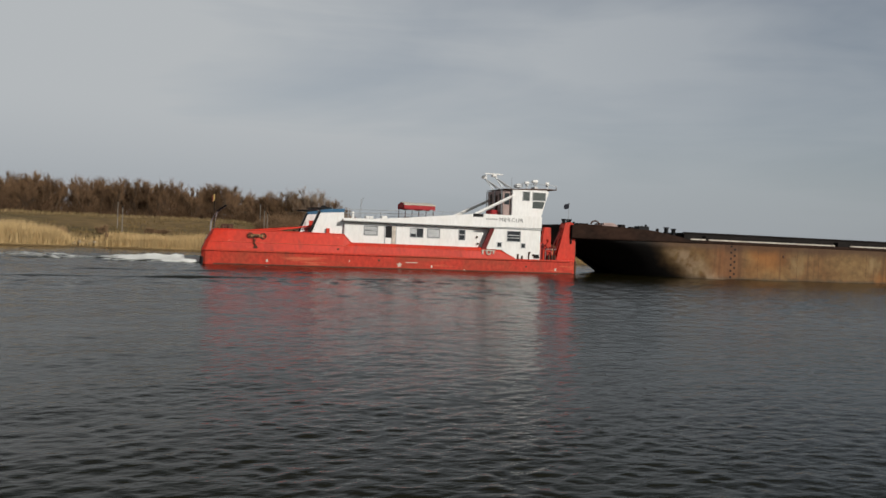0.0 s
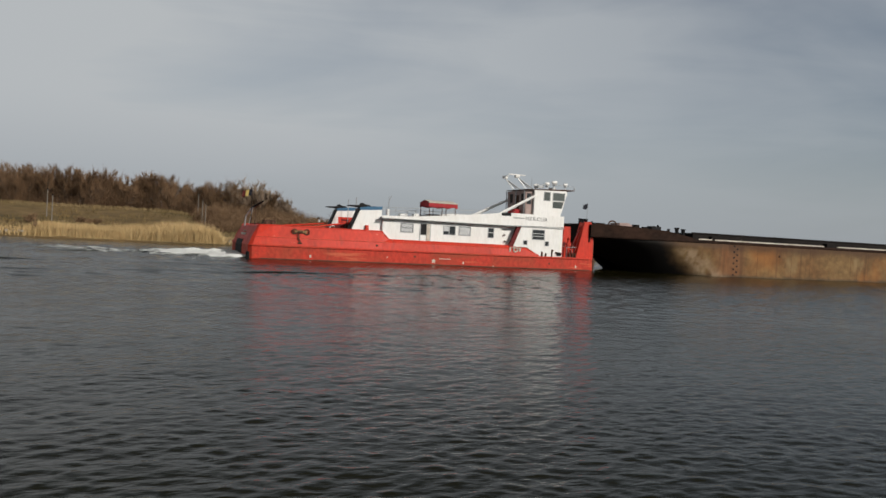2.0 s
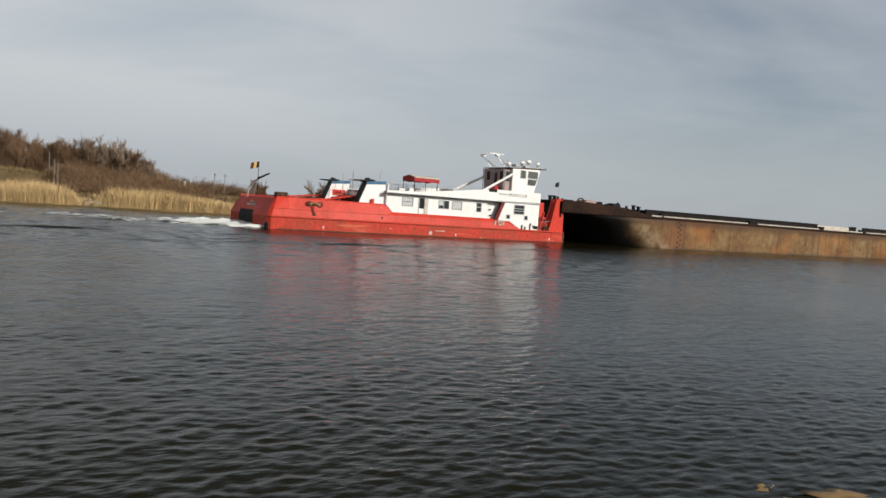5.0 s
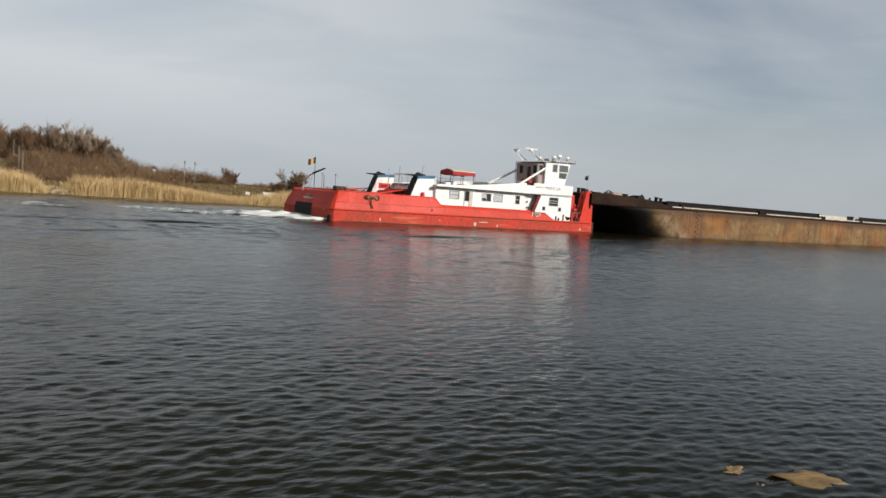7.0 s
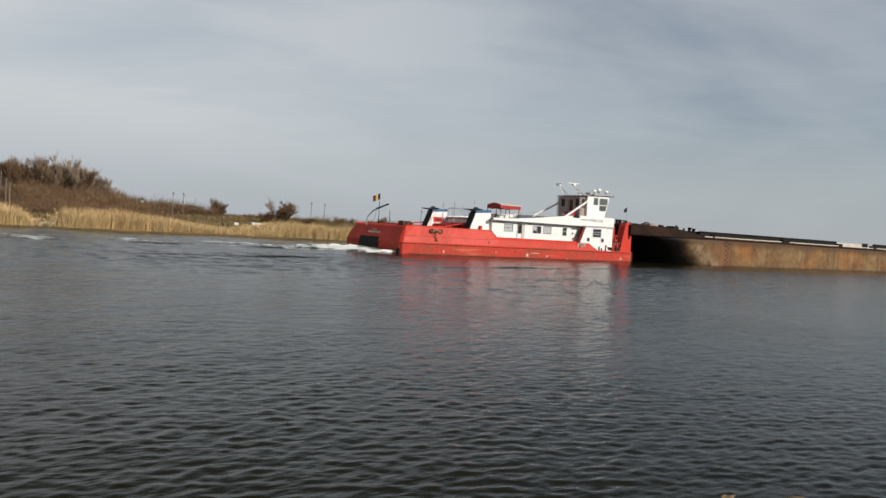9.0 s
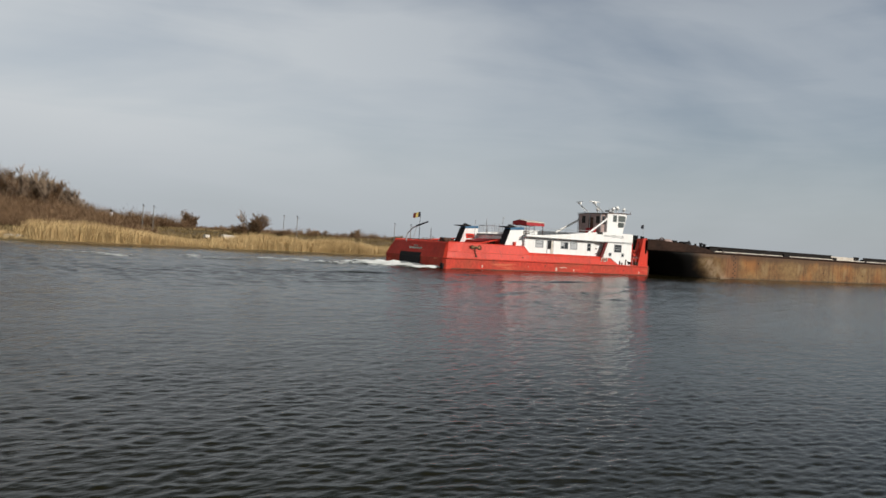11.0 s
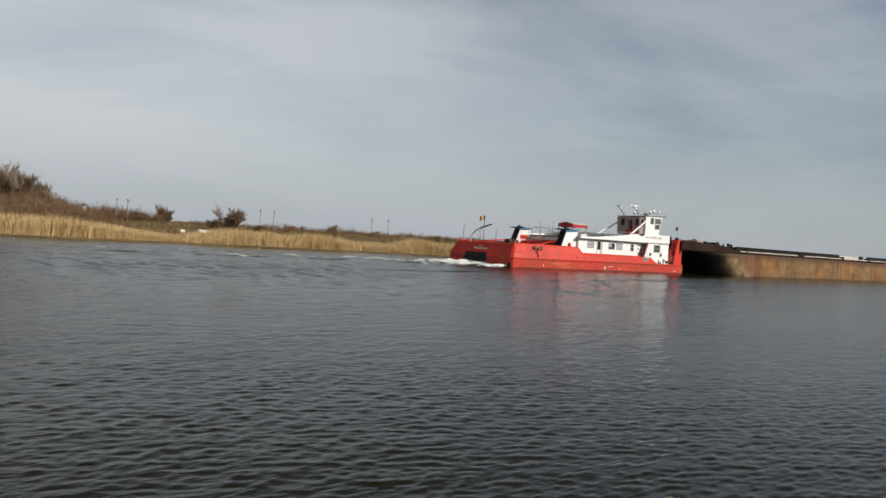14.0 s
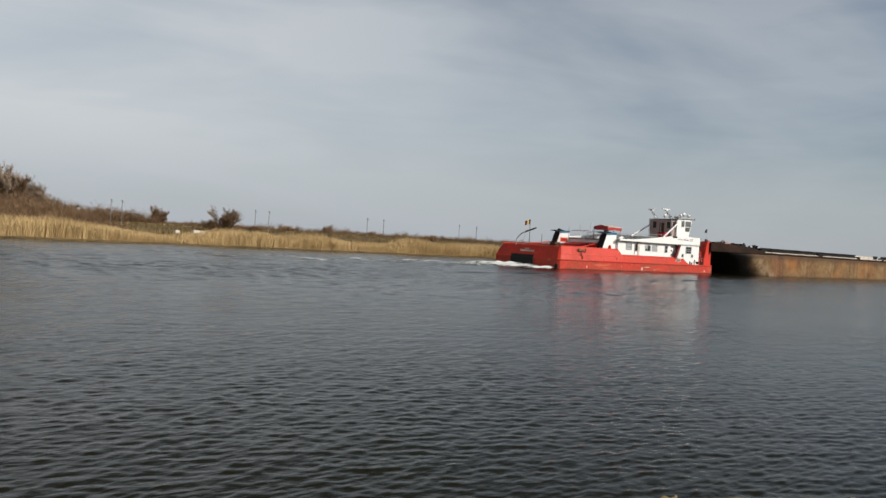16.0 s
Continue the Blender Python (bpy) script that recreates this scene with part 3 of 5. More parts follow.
def boat_hull(boat):
    #          x,   x at top, side inset, top inset, top z
    stations = ((0.0, 0.75, 0.42, 0.98, 2.75), (0.3, 0.95, 0.14, 0.74, 2.88), (2.0, 2.0, 0.04, 0.6, 2.9), (8.6, 8.6, 0.0, 0.5, 2.9), (11.6, 11.6, 0.0, 0.45, 2.86), (12.27, 12.27, 0.0, 0.24, 2.15),
                (20.0, 20.0, 0.0, 0.24, 2.15), (25.93, 25.93, 0.0, 0.24, 2.15), (27.45, 27.45, 0.0, 0.02, 1.3), (32.6, 32.6, 0.0, 0.02, 1.3), (33.5, 33.5, 0.12, 0.14, 1.3), (33.85, 33.85, 0.45, 0.5, 1.3))
    low, up = [], []
    for x, xt, yl, yt, zt in stations:
        half = [(x, yl + 0.6, -0.7), (x, yl, -0.2), (x, yl, 1.17)]
        low.append(half + [(a, BEAM - b, c) for a, b, c in half[::-1]])
        k = (xt - x)
        zz = max(1.22, min(1.9, zt - 0.1))
        half = [(x, yl - 0.04, 1.17), (x + k * 0.06, yl - 0.04, 1.27), (x + k * 0.4, yl + (yt - yl) * 0.25, zz), (xt, yt, zt)]
        up.append(half + [(a, BEAM - b, c) for a, b, c in half[::-1]])
    part("lower_hull", loft(low), M_REDLOW, boat, "rust-streaked dull red lower hull", smooth=False)
    part("upper_hull", loft(up), M_RED, boat, "bright red bulwark plating")
    # rubbing strake and rail
    each("rubbing_strake", [pipe([(0.02, s(0.42), 1.17), (0.3, s(0.12), 1.17), (2.0, s(0.01), 1.17), (8.6, s(-0.04), 1.17), (33.0, s(-0.04), 1.19)], 0.075) for s in (lambda v: v, lambda v: BEAM - v)], M_REDLOW, boat)
    each("rail", [pipe([(0.75, s(0.98), 2.76), (0.95, s(0.74), 2.9), (2.0, s(0.6), 2.92), (11.6, s(0.45), 2.88), (12.27, s(0.24), 2.17), (25.93, s(0.24), 2.17), (27.45, s(0.05), 1.33)], 0.05) for s in (lambda v: v, lambda v: BEAM - v)], M_RED, boat)
    # the fold's bright highlight, painted as a thin pale red line
    each("knuckle", [pipe([(0.56, s(0.28), 1.9), (2.0, s(0.17), 1.9), (8.6, s(0.115), 1.9), (11.6, s(0.1), 1.9), (25.6, s(0.05), 1.9)], 0.03, 5) for s in (lambda v: v, lambda v: BEAM - v)], M_REDLIT, boat, "knuckle edge with its highlight painted pale red")
    # stern tunnel, dark
    bm = prism([(-0.06, 0.0), (-0.04, 1.05), (0.12, 1.55), (0.9, 1.55), (0.9, 0.0)], 4.6, 8.7)
    part("stern_opening", bm, M_DARK, boat, "black opening in the stern plating")
    each("stern_lettering", [block(0.27, 0.42, 6.95 - 0.42 * i, 7.27 - 0.42 * i, 1.93, 2.13) for i in range(6)] + [block(0.36, 0.5, 6.3 - 0.25 * i, 6.5 - 0.25 * i, 2.25, 2.36) for i in range(3)], M_PALE, boat, "white lettering too small to read, as bars")
    each("waterline_grime", [block(0.9, 33.3, y0, y0 + 0.05, -0.1, 0.13) for y0 in (-0.012, BEAM - 0.038)], M_RUST, boat, "dark grimy line at the water")
    # corner fender and tyres
    part("fender", tube((0.08, 0.5, -0.1), (0.08, 0.5, 0.62), 0.24, 0.22, 10), M_BLACK, boat, "black worn corner fender")
    part("bow_fender", tube((33.75, 0.35, 0.1), (33.75, 0.35, 1.3), 0.16, 0.16, 8), M_RUST, boat)
    # anchor in its pocket with rust streak below
    each("hawse_rim", [ring((3.8, 0.24, 2.47), 0.2, 0.06), ring((4.85, 0.24, 2.45), 0.22, 0.06)], M_RUST, boat)
    part("hawse_pocket", block(3.75, 4.9, 0.16, 0.5, 2.32, 2.6, 0.08), M_HAWSE, boat, "ochre worn hawse pocket")
    part("anchor", join(block(4.1, 4.5, 0.06, 0.3, 2.38, 2.5, 0.03), *[ring((4.08 + 0.05 * math.sin(1.7 * i) + 0.03 * i, 0.1 - 0.022 * i, 2.24 - 0.14 * i), 0.07, 0.03, 8) for i in range(6)], block(4.05, 4.42, -0.03, 0.06, 1.42, 1.56, 0.03)), M_RUST, boat, "rusty anchor chain hanging on the quarter")
    # white marks and drain spots low on the side
    for x, z, r in ((5.2, 0.42, 0.11), (12.1, 0.62, 0.06), (19.5, 0.35, 0.1), (22.6, 0.14, 0.07), (31.6, 0.4, 0.12)):
        part("draught_mark", block(x - r * 0.7, x + r * 0.7, -0.012, 0.05, z - r, z + r, 0.01), M_PALE, boat)
    part("star_mark", star((16.55, -0.012, 0.42), 0.28), M_PALE, boat, "small white star painted on the hull")
    part("name_mark", block(17.1, 18.2, -0.012, 0.05, 0.62, 0.68), M_PALE, boat)
    for x, z in ((14.7, 0.75), (11.1, 1.6), (28.6, 0.6)):
        part("scupper", block(x - 0.09, x + 0.09, -0.02, 0.1, z - 0.08, z + 0.08, 0.01), M_RUST, boat)


def ring(c, r, w, n=14):
    """A flat ring facing the side (-y)."""
    pts = [(c[0] + r * math.cos(a), c[1], c[2] + r * math.sin(a)) for a in [2 * math.pi * i / n for i in range(n + 1)]]
    return pipe(pts, w, 5)


def star(c, r):
    bm = bmesh.new()
    pts = []
    for i in range(10):
        q = r if i % 2 == 0 else r * 0.42
        a = math.pi / 2 + i * math.pi / 5
        pts.append((c[0] + q * math.cos(a), c[2] + q * math.sin(a)))
    a = [bm.verts.new((x, c[1], z)) for x, z in pts]
    b = [bm.verts.new((x, c[1] + 0.05, z)) for x, z in pts]
    bm.faces.new(a)
    bm.faces.new(b[::-1])
    for i in range(10):
        j = (i + 1) % 10
        bm.faces.new((a[j], a[i], b[i], b[j]))
    return bm


def window(parent, x0, x1, z0, z1, y, out=-1.0, mullion=(), bars=(), frame_mat=None, glass=None):
    """A framed window in a side wall at y; out is the way it faces."""
    fm = frame_mat or M_STEEL
    w = part("window", block(x0, x1, y + out * 0.005, y - out * 0.05, z0, z1), glass or M_GLASS, parent, "dark glazed side window" if glass is None else "wheelhouse window with a grey sky reflection painted in")
    f = 0.055
    bm = join(block(x0 - f, x1 + f, y + out * 0.04, y, z1, z1 + f), block(x0 - f, x1 + f, y + out * 0.05, y, z0 - f, z0),
              block(x0 - f, x0, y + out * 0.04, y, z0, z1), block(x1, x1 + f, y + out * 0.04, y, z0, z1))
    for m in mullion:
        bm = join(bm, block(m - 0.025, m + 0.025, y + out * 0.035, y, z0, z1))
    for z in bars:
        bm = join(bm, block(x0, x1, y + out * 0.035, y, z - 0.03, z + 0.03))
    part("frame", bm, fm, w, "grey metal window frame")
    return w


def boat_house(boat):
    H = 0.45  # the side wall stands in behind the bulwark
    # main deckhouse
    part("deckhouse", prism([(11.65, 1.25), (11.65, 4.12), (23.45, 4.12), (23.45, 1.25)], H, BEAM - H, 0.03), M_WHITE, boat, "white painted steel deckhouse")
    part("deck", prism([(1.2, 1.1), (1.2, 1.3), (33.6, 1.3), (33.6, 1.1)], 0.7, BEAM - 0.7), M_RUST, boat, "worn rust-brown deck")
    part("aft_deck", prism([(1.3, 2.3), (1.3, 2.62), (11.7, 2.62), (11.7, 2.3)], 0.75, BEAM - 0.75), M_RED, boat)
    # forward block, flush with the side, with the slanted passage before it
    part("forward_house", prism([(24.62, 2.1), (25.45, 4.16), (29.97, 4.16), (29.97, 1.28), (27.5, 1.28), (26.1, 2.1)], 0.06, BEAM - 0.06, 0.02), M_WHITE, boat, "white forward deckhouse with slanted aft edge")
    part("passage_wall", prism([(23.4, 1.3), (23.4, 4.12), (26.0, 4.12), (26.0, 1.3)], 0.75, BEAM - 0.75), M_WHITE, boat)
    part("slanted_pillar", prism([(24.2, 2.12), (25.05, 4.14), (25.44, 4.14), (24.62, 2.12)], 0.1, 0.4), M_FLAGRED, boat, "dark red slanted pillar")
    part("stair", join(*[block(23.9 + 0.14 * i, 24.12 + 0.14 * i, 0.5, 0.76, 1.5 + 0.22 * i, 1.54 + 0.22 * i) for i in range(11)], tube((23.8, 0.48, 1.5), (25.4, 0.48, 4.0), 0.03)), M_STEEL, boat)
    # overhanging band of the upper deck, rising forward
    part("upper_deck_band", prism([(11.45, 4.05), (11.45, 4.3), (14.0, 4.34), (17.5, 4.62), (23.1, 5.2), (23.2, 4.95), (24.2, 4.95), (24.2, 5.28), (29.9, 5.26), (30.0, 4.2), (23.0, 4.1)], -0.04, 0.14, 0.015), M_WHITE, boat, "white bulwark band of the upper deck")
    part("upper_deck_band", prism([(11.45, 4.05), (11.45, 4.3), (14.0, 4.34), (17.5, 4.62), (23.1, 5.2), (29.9, 5.26), (30.0, 4.2), (23.0, 4.1)], BEAM - 0.14, BEAM + 0.04, 0.015), M_WHITE, boat)
    part("upper_deck", prism([(11.5, 4.0), (11.5, 4.2), (29.9, 4.2), (29.9, 4.0)], 0.1, BEAM - 0.1), M_GREY, boat)
    part("front_band", block(29.86, 30.02, 0.0, BEAM, 4.2, 5.24, 0.02), M_WHITE, boat)
    part("band_edge", join(block(11.4, 30.02, -0.07, -0.03, 4.05, 4.11)), M_STEEL, boat)
    part("deck_port", block(23.25, 24.15, -0.02, 0.1, 4.94, 5.26), M_DARK, boat, "dark opening in the bulwark band")
    # windows of the deckhouse
    window(boat, 13.4, 14.55, 2.94, 3.7, H, mullion=(), bars=(3.35,))
    window(boat, 17.55, 18.7, 2.92, 3.68, H, mullion=(18.1,), bars=())
    window(boat, 19.12, 20.24, 2.93, 3.7, H, bars=())
    window(boat, 22.1, 22.65, 2.85, 3.72, H, bars=(3.3,))
    window(boat, 26.63, 27.92, 2.9, 3.8, 0.06, bars=(3.45, 3.2))
    for x0, z0 in ((25.7, 2.36), (28.07, 2.35)):
        window(boat, x0, x0 + 0.36, z0, z0 + 0.36, 0.06)
    # grey blinds; the full-pane one stands in for reflected sky
    for x0, x1, z0, z1 in ((17.57, 18.05, 3.2, 3.66), (19.16, 20.2, 2.96, 3.66), (13.44, 14.5, 3.4, 3.66), (13.44, 14.5, 2.97, 3.28)):
        part("blind", block(x0, x1, H - 0.012, H - 0.008, z0, z1), M_STEEL, boat, "grey blind, also painting in the sky's reflection on the glass")
    # open door with dark inside
    d = part("door", block(15.86, 16.2, H - 0.06, H - 0.01, 2.0, 3.78, 0.01), M_PALE, boat, "grey half-open deckhouse door")
    part("handle", tube((15.85, H - 0.1, 2.9), (15.85, H - 0.1, 3.05), 0.02), M_STEEL, d)
    part("door_opening", block(15.3, 15.84, H - 0.012, H + 0.1, 2.75, 3.76), M_DARK, boat)
    part("door_frame", join(block(15.2, 15.28, H - 0.05, H, 2.0, 3.86), block(16.2, 16.28, H - 0.05, H, 2.0, 3.86), block(15.2, 16.28, H - 0.05, H, 3.78, 3.86)), M_STEEL, boat)
    # small fittings on the wall
    for x, z in ((24.0, 2.55), (23.9, 3.15), (28.9, 1.9), (29.3, 1.7)):
        part("lamp", ball((x, 0.62 if x < 25 else 0.0, z), 0.1), M_RUST, boat)
    each("mooring_bitt", [tube((27.75, -0.0, 1.3), (27.75, -0.0, 1.75), 0.08), tube((28.15, -0.0, 1.3), (28.2, -0.0, 1.6), 0.08), tube((28.85, -0.0, 1.3), (28.85, -0.0, 1.9), 0.06)], M_RUST, boat)
    part("vent", block(29.35, 29.9, -0.02, 0.06, 1.4, 1.75, 0.03), M_BLACK, boat)
    buoy = part("lifebuoy", ring((24.85, -0.03, 1.8), 0.2, 0.07), M_PALE, boat, "white lifebuoy on the bulwark")
    each("strap", [block(24.2, 24.35, -0.04, 0.2, 1.6, 1.95, 0.02), block(24.2, 25.5, -0.03, 0.1, 1.95, 2.02), block(25.25, 25.4, -0.04, 0.2, 1.65, 1.95, 0.02)], M_PALE, buoy)
    # rails on top of the deckhouse
    posts = [12.0 + 0.95 * i for i in range(12)]
    for y in (0.75, BEAM - 0.75):
        part("guard_rail", join(pipe([(11.6, y, 5.05), (23.0, y, 5.35)], 0.022), pipe([(11.6, y, 4.7), (21.0, y, 5.0)], 0.018), *[tube((x, y, 4.2), (x, y, 5.05 + (x - 11.6) * 0.026), 0.022, sides=5) for x in posts]), M_STEEL, boat)
    each("roof_box", [block(15.5, 16.0, 3.0, 3.6, 4.2, 4.72, 0.03), block(12.6, 12.8, 2.2, 2.5, 4.2, 4.95, 0.03), block(13.8, 14.5, 2.0, 2.6, 4.2, 4.6, 0.03)], M_WHITE, boat)
    part("aerial", join(tube((14.5, 7.8, 4.2), (14.5, 7.8, 6.4), 0.025), tube((14.4, 7.8, 5.6), (14.75, 7.8, 6.5), 0.02)), M_STEEL, boat)


def boat_funnels(boat):
    for k, (y0, y1) in enumerate(((0.75, 1.65), (BEAM - 2.9, BEAM - 2.0))):
        f = part("funnel", prism([(8.8, 2.75), (9.62, 4.72), (11.62, 4.86), (11.68, 2.75)], y0, y1, 0.03), M_WHITE, boat, "white funnel casing with a black aft face")
        part("aft_face", prism([(8.66, 2.75), (9.5, 4.78), (9.64, 4.78), (8.82, 2.75)], y0 - 0.02, y1 + 0.02), M_BLACK, f, "black sloping louvred aft face")
        part("blue_band", prism([(9.5, 4.66), (9.62, 4.98), (11.66, 5.1), (11.64, 4.8)], y0 - 0.02, y1 + 0.02), M_BLUE, f, "blue band at the top")
        part("cap", prism([(8.6, 4.98), (8.62, 5.06), (9.7, 5.12), (10.5, 5.15), (10.4, 5.04), (9.6, 4.9), (9.3, 4.94)], y0 - 0.06, y1 + 0.06, 0.015), M_BLACK, f, "black funnel top with side wings")
        part("exhaust_hood", prism([(9.55, 4.98), (9.75, 5.3), (9.95, 5.33), (10.15, 5.18), (10.6, 5.14), (10.7, 4.98)], y0 + 0.28, y1 - 0.28, 0.03), M_BLACK, f, "black peaked exhaust hood")
        part("vent_post", block(10.12, 10.4, y0 - 0.25, y0, 2.7, 3.35, 0.02), M_RED, f)
        if k:
            part("red_panel", block(9.75, 11.2, y0 - 0.03, y0, 3.5, 4.08, 0.01), M_RED, f, "red panel on the casing")
            part("panel_lettering", block(10.05, 10.9, y0 - 0.04, y0 - 0.02, 3.7, 3.86), M_FLAGRED, f)
    # engine casing between the funnels and the red sloping rail on the after deck
    part("engine_casing", prism([(9.0, 2.6), (9.4, 3.3), (11.5, 3.5), (11.6, 2.6)], 3.4, BEAM - 3.4, 0.05), M_RED, boat, "red engine casing")
    part("tarpaulin", prism([(8.6, 3.15), (9.4, 3.55), (11.4, 3.6), (11.5, 3.25)], 3.6, 6.6, 0.1), M_CANVAS, boat)
    each("sloping_rail", [pipe([(4.2, 1.2, 2.9), (6.0, 1.4, 3.0), (9.0, 1.9, 3.5), (11.5, 2.0, 3.72)], 0.07), pipe([(4.2, BEAM - 1.2, 2.9), (9.0, BEAM - 1.9, 3.4)], 0.07)], M_RED, boat, "red sloping hand rail on the after deck")
    each("deck_gear", [block(9.0, 9.6, 3.2, 4.2, 2.6, 3.35, 0.05), tube((7.8, 3, 2.6), (7.8, 3, 3.1), 0.25), block(8.3, 8.7, 2.0, 2.5, 2.6, 3.0, 0.05), block(1.5, 2.5, 2.3, 3.2, 2.6, 3.35, 0.04)], M_RUST, boat, "rusty gear on the after deck")
    part("mast", join(tube((10.8, 6.5, 3.4), (10.8, 6.5, 6.0), 0.04), tube((10.8, 5.2, 5.2), (10.8, 7.8, 5.2), 0.025), tube((10.5, 8.3, 3.4), (10.5, 8.3, 5.8), 0.03), tube((11.2, 4.6, 4.2), (11.2, 4.6, 5.4), 0.03), tube((11.2, 5.4, 4.2), (11.2, 5.4, 5.5), 0.03), *[tube((11.6, 3.2 + 0.8 * i, 4.2), (11.6, 3.2 + 0.8 * i, 5.15), 0.022, sides=5) for i in range(8)], tube((11.6, 3.0, 5.15), (11.6, 9.0, 5.15), 0.022)), M_STEEL, boat)
    # stern davit and flag staff
    part("davit", join(pipe([(0.7, 8.6, 2.7), (0.75, 8.5, 3.6), (1.1, 7.9, 4.3), (1.9, 6.3, 5.0)], 0.075), tube((0.9, 7.6, 2.7), (1.25, 7.4, 4.5), 0.035)), M_STEEL, boat, "grey bent davit")
    part("davit_head", tube((1.25, 7.5, 4.5), (1.95, 6.2, 5.05), 0.1, 0.08), M_BLACK, boat)
    part("flag_staff", tube((0.95, 6.4, 2.7), (0.95, 6.4, 6.15), 0.035, 0.025), M_BLACK, boat)
    part("stern_rail", join(tube((1.0, 4.2, 2.7), (1.0, 4.2, 4.3), 0.03), *[tube((1.3 + 0.02 * i, 2 + i, 2.75), (1.3, 2 + i, 3.0), 0.03, sides=5) for i in range(8)], tube((1.3, 1.6, 3.0), (1.4, 9.6, 3.0), 0.04)), M_RUST, boat)
    part("bitts", join(tube((1.6, 1.6, 2.6), (1.6, 1.6, 3.25), 0.14), tube((2.1, 1.6, 2.6), (2.1, 1.6, 3.25), 0.14), tube((1.4, 1.6, 3.1), (2.3, 1.6, 3.1), 0.06)), M_RUST, boat)
    flag = thing_part("flag", boat)
    for name, x0, x1, m in (("blue_stripe", 0.0, -0.27, M_FLAGBLUE), ("yellow_stripe", -0.27, -0.54, M_YELLOW), ("red_stripe", -0.54, -0.8, M_FLAGCLOTH)):
        bm = bmesh.new()
        cols = [x0 + (x1 - x0) * i / 4 for i in range(5)]
        for side in (-0.008, 0.008):
            vs = [[bm.verts.new((c, side + 0.14 * math.sin(c * 6.5) * abs(c), z - 0.35 * abs(c))) for z in (0.0, -0.3, -0.58)] for c in cols]
            for a, b in zip(vs, vs[1:]):
                for i in range(2):
                    bm.faces.new((a[i], b[i], b[i + 1], a[i + 1]))
        part(name, bm, m, flag)
    return flag


def thing_part(name, parent):
    e = new(name)
    e.parent = parent
    return e


def boat_awning(boat):
    aw = part("awning", awning_mesh(18.95, 22.15, 8.3, 11.0, 5.66, 6.12, 6.34), M_CANVAS, boat, "red canvas sun awning with pale top")
    part("awning_top", awning_mesh(18.95, 22.15, 8.3, 11.0, 6.1, 6.14, 6.38, True), M_PALE, aw, "pale sun-bleached canvas top")
    part("piping", block(18.93, 22.17, 8.24, 8.3, 6.06, 6.17, 0.02), M_PALE, aw, "pale bleached edge of the awning")
    for x in (19.1, 20.5, 22.0):
        for y in (8.45, 11.05):
            part("leg", tube((x, y, 4.2), (x, y, 6.0), 0.045), M_RUST, aw)
    part("bench", join(block(19.0, 21.8, 9.2, 9.7, 4.6, 4.68), *[tube((x, 9.45, 4.2), (x, 9.45, 4.62), 0.04) for x in (19.2, 20.4, 21.6)]), M_RUST, boat, "bench under the awning")
    part("table", join(block(19.6, 21.0, 10.2, 10.9, 4.85, 4.92), tube((20.3, 10.5, 4.2), (20.3, 10.5, 4.9), 0.05)), M_RUST, boat)


def awning_mesh(x0, x1, y0, y1, zb, ze, zr, top=False):
    ym = (y0 + y1) / 2
    bm = bmesh.new()
    o = 0.012 if top else 0.0
    n = 8
    xs = [x0 + (x1 - x0) * i / n for i in range(n + 1)]
    A, B, C = [[bm.verts.new((x, y, z + 0.03 * math.sin(3 * x))) for x in xs] for y, z in ((y0 - o, ze + o), (ym, zr + o), (y1 + o, ze + o))]
    for i in range(n):
        bm.faces.new((A[i], A[i + 1], B[i + 1], B[i]))
        bm.faces.new((B[i], B[i + 1], C[i + 1], C[i]))
    if not top:
        a, c = [[bm.verts.new((x, y, zb + 0.05 * math.sin(5 * x))) for x in xs] for y in (y0, y1)]
        for i in range(n):
            bm.faces.new((a[i], a[i + 1], A[i + 1], A[i]))
            bm.faces.new((C[i], C[i + 1], c[i + 1], c[i]))
        for i in (0, n):
            e = bm.verts.new((xs[i], ym, zb + 0.1))
            bm.faces.new((a[i], A[i], B[i], e))
            bm.faces.new((e, B[i], C[i], c[i]))
    return bm


